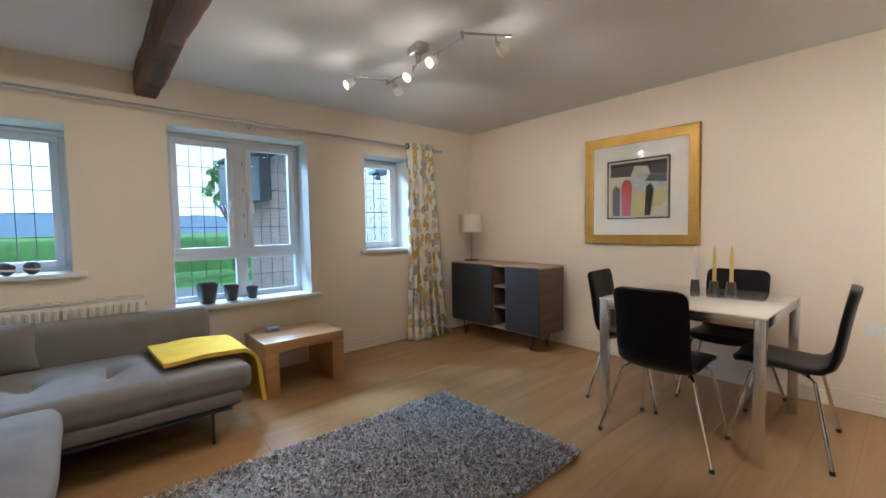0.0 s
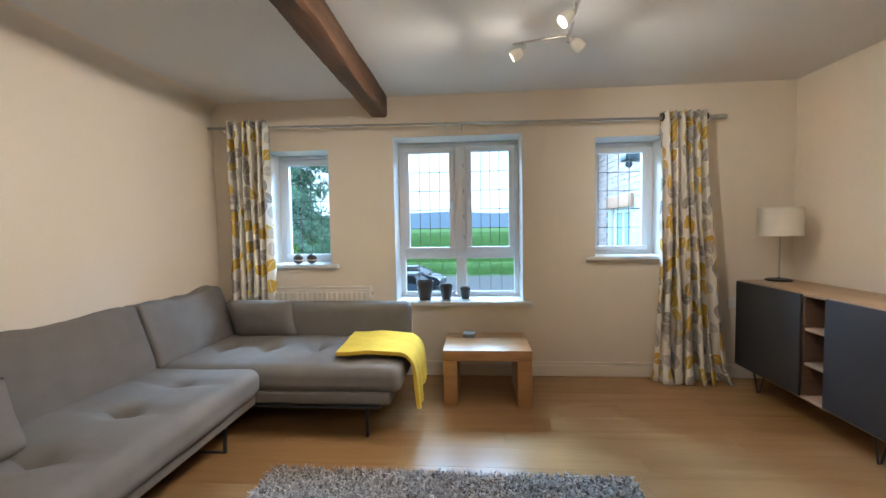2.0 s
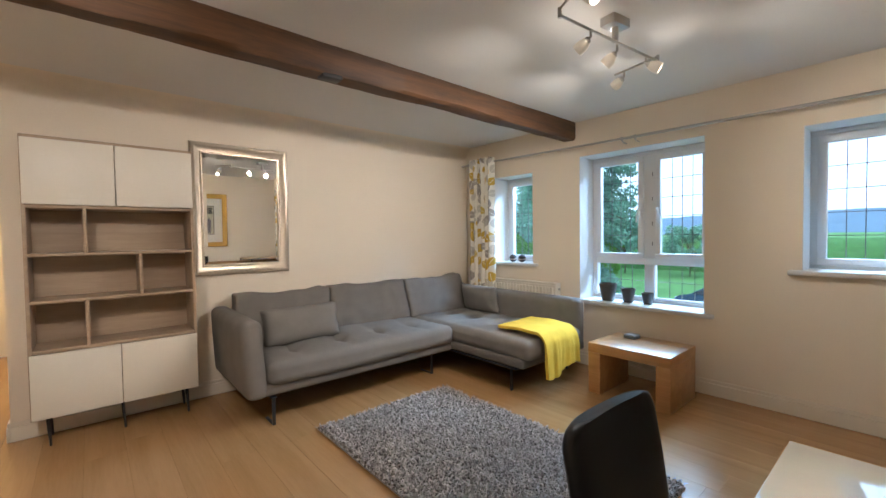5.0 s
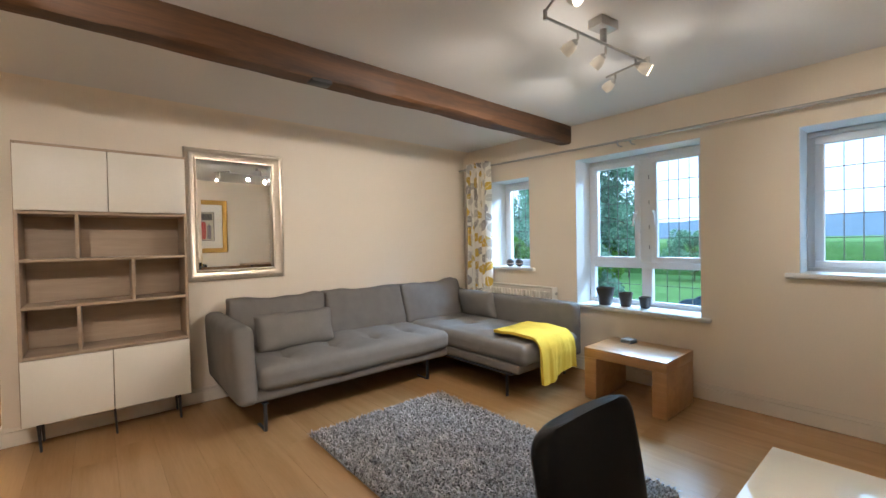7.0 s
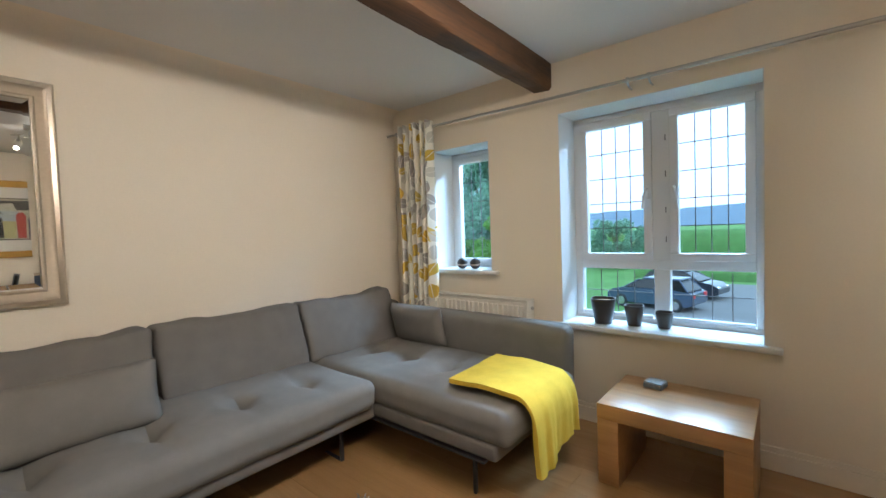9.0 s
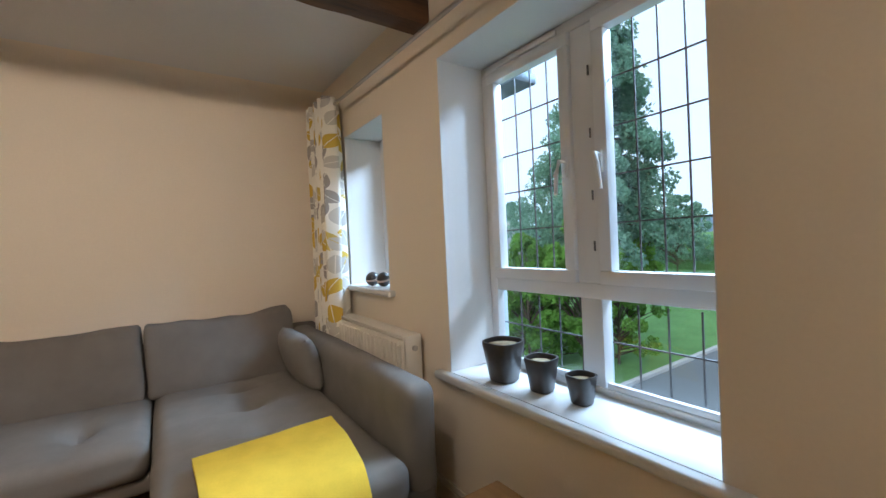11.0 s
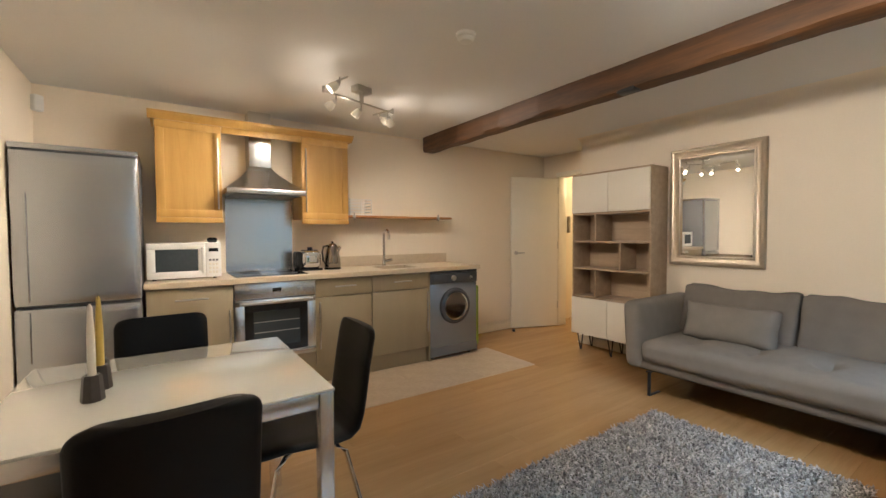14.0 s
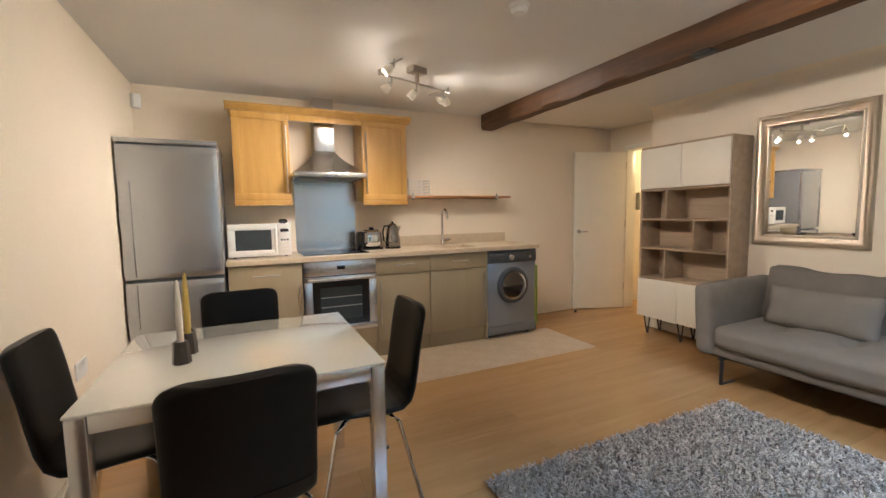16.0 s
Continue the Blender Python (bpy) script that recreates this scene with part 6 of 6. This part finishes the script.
def tree(x, y, h, spread, kind, seed, label, leaves=9000, m=None, low=0.3):
    rr = random.Random(seed)
    th = thing("tree", label, "tree", "trees beyond the lawn", pose(x, y, GZ))
    bm = tube(bmesh.new(), [(0, 0, -0.1), (0.05, 0, h * 0.3), (0, 0.08, h * 0.6), (0.02, 0.05, h * 0.95)], [0.013 * h, 0.010 * h, 0.006 * h, 0.002 * h] if kind == "conifer" else [0.013 * h, 0.010 * h, 0.006 * h, 0.002 * h], 9)
    cen = []
    if kind == "conifer":
        for k in range(150):
            t = 0.20 + 0.79 * (k + rr.random()) / 150
            r = spread * min(1.0, (1 - t) * 2.1) ** 0.8 * rr.uniform(0.55, 1.1)
            a = rr.uniform(0, 6.283)
            for f in (0.3, 0.5, 0.7, 0.85, 1.0):
                cen.append((r * f * math.cos(a), r * f * math.sin(a), h * t - 0.30 * r * f * f, 0.30 * rr.uniform(0.7, 1.3)))
                cen.append((r * f * math.cos(a + 0.15), r * f * math.sin(a + 0.15), h * t - 0.30 * r * f * f - 0.25, 0.22))
            tube(bm, [(0, 0, h * t), (r * 0.6 * math.cos(a), r * 0.6 * math.sin(a), h * t - 0.11 * r), (r * math.cos(a), r * math.sin(a), h * t - 0.30 * r)], [0.03, 0.018, 0.006], 5)
    else:
        for k in range(60):
            a, t = rr.uniform(0, 6.283), rr.uniform(low if h > 4 else 0.08, 1.0)
            r = spread * math.sqrt(max(0.05, 1 - ((t - (0.62 if h > 4 else 0.45)) / (0.42 if h > 4 else 0.56)) ** 2)) * rr.uniform(0.45, 1.0)
            p = (r * math.cos(a), r * math.sin(a), h * t)
            cen.append((*p, spread * rr.uniform(0.10, 0.22)))
            tube(bm, [(0, 0, h * t * 0.55), (p[0] * 0.5, p[1] * 0.5, h * t * 0.82), p], [0.006 * h, 0.004 * h, 0.0012 * h], 5)
    part("trunk", bm, BARK, th)
    v, f = leaf_cloud(cen, leaves, 0.075 if kind == "conifer" else 0.06 if h < 4 else 0.10 if y < 40 else 0.24, seed)
    me = bpy.data.meshes.new("crown")
    me.from_pydata(v, [], f)
    me.materials.append(m or LEAFM)
    ob = new("crown", me)
    ob.parent = th


tree(-4.75, 11.2, 13.0, 2.25, "conifer", 3, "tall blue-green conifer by the lawn", 120000)
tree(-9.5, 38.0, 4.3, 3.0, "broad", 9, "low green spreading tree", 14000)
tree(-15.5, 38.0, 5.0, 3.6, "broad", 10, "low green spreading tree", 14000)
tree(-20.0, 26.0, 8.5, 4.5, "broad", 12, "spreading green broadleaf tree", 14000)
tree(-15.0, 25.0, 12.0, 4.6, "broad", 15, "tall spreading green broadleaf tree", 22000, None, 0.12)
tree(11.5, 37.0, 10.5, 2.1, "broad", 14, "airy green tree on a tall bare trunk", 9000, LEAFL, 0.62)
for sx, sy, sh, sd in ((-5.4, 9.2, 3.6, 31), (-6.9, 9.4, 3.3, 32), (-8.8, 10.2, 3.0, 33), (-3.9, 10.4, 3.5, 34), (-10.9, 11.0, 2.8, 35), (-13.5, 11.0, 2.8, 36), (-4.1, 9.0, 4.5, 37), (-5.0, 12.9, 5.0, 38), (-5.6, 8.3, 4.0, 39)):
    tree(sx, sy, sh, 1.25, "broad", sd, "leafy light green garden shrub", 9000, LEAFL)
for sx, sy, sh, sd in ((-34, 52, 9.5, 41), (-27, 60, 9.0, 42), (-52, 50, 10.5, 43), (-60, 44, 11.0, 44), (-43, 60, 9.0, 45), (-70, 48, 11.5, 46), (-80, 50, 10.5, 47), (-66, 58, 12.0, 48), (-50, 42, 9.0, 49)):
    tree(sx, sy, sh, 4.6, "broad", sd, "distant rounded green tree", 9000)


def far_house():
    """A low house beyond the shrubs with a grey slate roof."""
    th = thing("distant_house", "distant pale house with a grey slate roof", "house", m=pose(-40, 36, GZ, 0, 0, 40))
    part("house_wall", B(-5, 5, -3.5, 3.5, -0.1, 2.6), MORT, th, smooth=False)
    bm = bmesh.new()
    v = [bm.verts.new(p) for p in ((-5.4, -4, 2.5), (5.4, -4, 2.5), (5.4, 4, 2.5), (-5.4, 4, 2.5), (-5.4, 0, 5.6), (5.4, 0, 5.6))]
    for f in ((0, 1, 5, 4), (2, 3, 4, 5), (1, 2, 5), (3, 0, 4), (3, 2, 1, 0)):
        bm.faces.new([v[i] for i in f])
    part("roof", bm, mat("grey roof slate", (0.2, 0.21, 0.23), 0.7, var=0.2, scale=2, grain=12), th, smooth=False)
    for x in (-3, 0, 3):
        part("house_window", B(x - 0.55, x + 0.55, -3.56, -3.48, 1.0, 2.1, 0.01), BLACKP, th)
    part("chimney", B(2.6, 3.4, -0.35, 0.35, 5.0, 6.4), MORT, th, smooth=False)


far_house()


def car(label, m, paint):
    """A small hatchback with glazed cabin, wheels and lamps."""
    th = thing("parked_car", label, "car", "cars in the car park", m)
    low = [(-2.0, 0.35), (-2.05, 0.62), (-1.95, 0.90), (-1.15, 1.00), (1.05, 0.98), (1.75, 0.86), (2.05, 0.66), (2.05, 0.36), (1.7, 0.24), (-1.75, 0.24)]
    up = [(-1.85, 0.93), (-1.45, 1.36), (-0.9, 1.46), (0.15, 1.45), (0.55, 1.34), (1.2, 0.98)]

    def prism(prof, w0, w1, zr):
        bm = bmesh.new()
        sides = []
        for s in (-1, 1):
            sides.append([bm.verts.new((px, s * (w0 + (w1 - w0) * max(0, min(1, (pz - zr[0]) / (zr[1] - zr[0])))), pz)) for px, pz in prof])
        k = len(prof)
        for i in range(k):
            bm.faces.new((sides[0][i], sides[0][(i + 1) % k], sides[1][(i + 1) % k], sides[1][i]))
        bm.faces.new(sides[0])
        bm.faces.new(sides[1][::-1])
        bmesh.ops.bevel(bm, geom=list(bm.edges), offset=0.04, segments=2, affect="EDGES")
        return bm

    part("body", prism(low, 0.86, 0.84, (0.3, 1.0)), paint, th)
    part("cabin_glass", prism(up, 0.80, 0.60, (0.93, 1.46)), BLACKP, th)
    part("roof", soft(-1.45, 0.32, -0.62, 0.62, 1.40, 1.50, 0.05, 10, 0.02), paint, th)
    for px, pz, qx, qz in ((-1.8, 0.95, -1.42, 1.42), (1.15, 0.98, 0.42, 1.42), (-0.35, 0.98, -0.40, 1.44)):
        for s in (-1, 1):
            part("pillar", tube(bmesh.new(), [(px, s * 0.80, pz), (qx, s * 0.62, qz)], 0.035, 6), paint, th)
    for x in (-1.28, 1.28):
        for s in (-1, 1):
            bm = lathe([(0.20, -0.09), (0.29, -0.10), (0.31, -0.06), (0.31, 0.06), (0.29, 0.10), (0.20, 0.09)], 22)
            bmesh.ops.transform(bm, matrix=pose(x, s * 0.80, 0.31, 90, 0, 0), verts=bm.verts)
            w = part("wheel", bm, BLACKM, th, "black tyre")
            bm = lathe([(0.20, -0.105), (0.17, -0.11), (0.05, -0.10), (0.05, 0.10), (0.17, 0.11), (0.20, 0.105)], 14)
            bmesh.ops.transform(bm, matrix=pose(x, s * 0.80, 0.31, 90, 0, 0), verts=bm.verts)
            part("rim", bm, SILVERP, w)
    for s in (-1, 1):
        part("headlight", soft(1.86, 2.07, s * 0.62 - 0.14, s * 0.62 + 0.14, 0.60, 0.74, 0.05, 8), CHROME, th)
        part("tail_light", soft(-2.06, -1.93, s * 0.66 - 0.1, s * 0.66 + 0.1, 0.66, 0.86, 0.03, 8), mat("red lamp", (0.4, 0.02, 0.02), 0.3), th)


car("dark parked hatchback in the car park", pose(-1.4, 23.5, GZ + 0.02, 0, 0, -12), mat("dark car paint", (0.02, 0.025, 0.035), 0.2, var=0.02, bump=0, coat=0.6))
car("dark blue parked hatchback in the car park", pose(-1.9, 19.6, GZ + 0.02, 0, 0, 168), mat("blue car paint", (0.05, 0.075, 0.13), 0.22, 0.2, var=0.02, bump=0, coat=0.6))


def brick_wing():
    """The brick wing that runs forward beside the windows, with its porch window and eaves."""
    th = thing("brick_wing", "pinkish brick house wing with dark eaves", "house")
    x, y0, y1, z0, z1 = 4.60, 0.45, 7.2, GZ - 0.2, 2.75
    wy0, wy1, wz0, wz1 = 1.85, 2.55, -0.2, 1.45
    bm = B(x + 0.012, x + 3.0, y0, wy0, z0, z1)
    box(bm, x + 0.012, x + 3.0, wy1, y1, z0, z1)
    box(bm, x + 0.012, x + 3.0, wy0, wy1, z0, wz0)
    box(bm, x + 0.012, x + 3.0, wy0, wy1, wz1, z1)
    wall = part("wing_wall", bm, MORT, th, smooth=False)
    fr = part("wing_window", B(x + 0.05, x + 0.09, wy0, wy1, wz0, wz0 + 0.06), UPVC, th)
    for a in ((wy0, wy1, wz1 - 0.06, wz1), (wy0, wy0 + 0.06, wz0 + 0.06, wz1 - 0.06), (wy1 - 0.06, wy1, wz0 + 0.06, wz1 - 0.06), ((wy0 + wy1) / 2 - 0.03, (wy0 + wy1) / 2 + 0.03, wz0 + 0.06, wz1 - 0.06)):
        part("frame_bar", B(x + 0.05, x + 0.09, *a), UPVC, fr, smooth=False)
    # opaque pane, the reflected sky is put into its pale colour
    part("pane", B(x + 0.066, x + 0.072, wy0 + 0.05, wy1 - 0.05, wz0 + 0.05, wz1 - 0.05), mat("pale reflecting glass", (0.30, 0.40, 0.42), 0.05, var=0.1, bump=0), fr, smooth=False)
    part("lintel", B(x - 0.03, x + 0.012, wy0 - 0.12, wy1 + 0.12, wz1 + 0.002, wz1 + 0.16, 0.005), mat("orange lintel brick", (0.42, 0.21, 0.13), 0.85, var=0.2, bump=0.3), th)
    part("soffit", B(x - 0.42, x + 0.3, y0, y1 + 0.5, z1, z1 + 0.05), EAVE, th, smooth=False)
    part("fascia", B(x - 0.45, x - 0.42, y0, y1 + 0.5, z1 - 0.03, z1 + 0.2, 0.004), EAVE, th)
    part("gutter", tube(bmesh.new(), [(x - 0.50, y0, z1 + 0.12), (x - 0.50, y1 + 0.5, z1 + 0.12)], 0.055, 8), BLACKM, th)
    part("downpipe", tube(bmesh.new(), [(x - 0.47, 3.1, z1 + 0.05), (x - 0.2, 3.1, z1 - 0.3), (x - 0.06, 3.1, z1 - 0.5), (x - 0.06, 3.1, GZ)], 0.034, 8), BLACKM, th)
    # a dark board whose pale blue-grey tint holds the haze
    part("eaves_box", B(x - 0.54, x - 0.24, 5.5, y1 + 0.4, 1.83, z1 - 0.001, 0.01), mat("haze tinted eaves board", (0.20, 0.225, 0.26), 0.6, var=0.12, bump=0.1), th, "dark boarded eaves box tinted blue-grey with haze")
    part("eaves_corbel", B(x - 0.235, x + 0.01, 5.52, y1 + 0.35, 1.85, z1 - 0.001, 0.01), EAVE, th, "dark corbel under the eaves")
    bm = bmesh.new()
    a = [bm.verts.new(p) for p in ((x - 0.5, y0, z1 + 0.18), (x - 0.5, y1 + 0.6, z1 + 0.18), (x + 1.6, y1 + 0.6, z1 + 1.7), (x + 1.6, y0, z1 + 1.7), (x + 3.6, y0, z1 + 0.18), (x + 3.6, y1 + 0.6, z1 + 0.18))]
    bm.faces.new((a[0], a[1], a[2], a[3]))
    bm.faces.new((a[3], a[2], a[5], a[4]))
    part("roof", bm, TILE, th, smooth=False)
    part("roof_gable", B(x + 0.4, x + 2.8, y1 - 0.1, y1, z1, z1 + 0.9), MORT, th, smooth=False)
    # brick courses on the face that the windows look at
    mesh = {}
    for w in (0.215, 0.1025):
        bmm = box(bmesh.new(), 0, 0.016, 0, w, 0, 0.065)
        mesh[w] = bpy.data.meshes.new("brick")
        bmm.to_mesh(mesh[w])
        bmm.free()
        mesh[w].materials.append(BRICK)
    near = 0
    z, row = z0, 0
    rest_v, rest_f = [], []
    while z < z1 - 0.07:
        yy = y0 + (0.1125 if row % 2 else 0.0)
        while yy < y1 - 0.2:
            if not (wz0 - 0.07 < z < wz1 + 0.17 and wy0 - 0.34 < yy < wy1 + 0.13):
                if 0.2 < z < 1.6 and 1.4 < yy < 5.4 and near < 290:
                    ob = new("brick", mesh[0.215])
                    ob.location = (x, yy, z)
                    ob.parent = wall
                    near += 1
                else:
                    o = len(rest_v)
                    rest_v += [(x + dx, yy + dy, z + dz) for dx in (0, 0.014) for dy in (0, 0.215) for dz in (0, 0.065)]
                    rest_f += [(o, o + 1, o + 3, o + 2), (o, o + 2, o + 6, o + 4), (o + 1, o + 5, o + 7, o + 3), (o, o + 4, o + 5, o + 1), (o + 2, o + 3, o + 7, o + 6)]
            yy += 0.225
        z += 0.075
        row += 1
    me = bpy.data.meshes.new("brickwork")
    me.from_pydata(rest_v, [], rest_f)
    me.materials.append(BRICK)
    ob = new("brickwork", me)
    ob.parent = wall
    ob["kind"] = "stuff"


brick_wing()


def gutter_end(x0, x1, y0, z0, z1):
    """A dark piece of eaves gutter with its swan-neck outlet, just outside a window head."""
    th = thing("eaves_gutter", "black eaves gutter piece outside a window", "gutter", "gutter pieces", kind="structure")
    part("gutter_trough", B(x0, x1, y0, y0 + 0.16, z1 - 0.055, z1, 0.012), EAVE, th)
    part("outlet", tube(bmesh.new(), [(x0 + 0.05, y0 + 0.08, z1 - 0.04), (x0 + 0.05, y0 + 0.08, z0 + 0.02), (x0 + 0.02, y0 - 0.02, z0)], 0.03, 8), EAVE, th)
    part("hanger", B(x1 - 0.03, x1 - 0.015, y0 + 0.02, y0 + 0.14, z1, 2.4), EAVE, th)


gutter_end(1.76, 2.04, 0.46, 1.905, 2.03)
gutter_end(4.04, 4.22, 0.40, 1.76, 1.86)
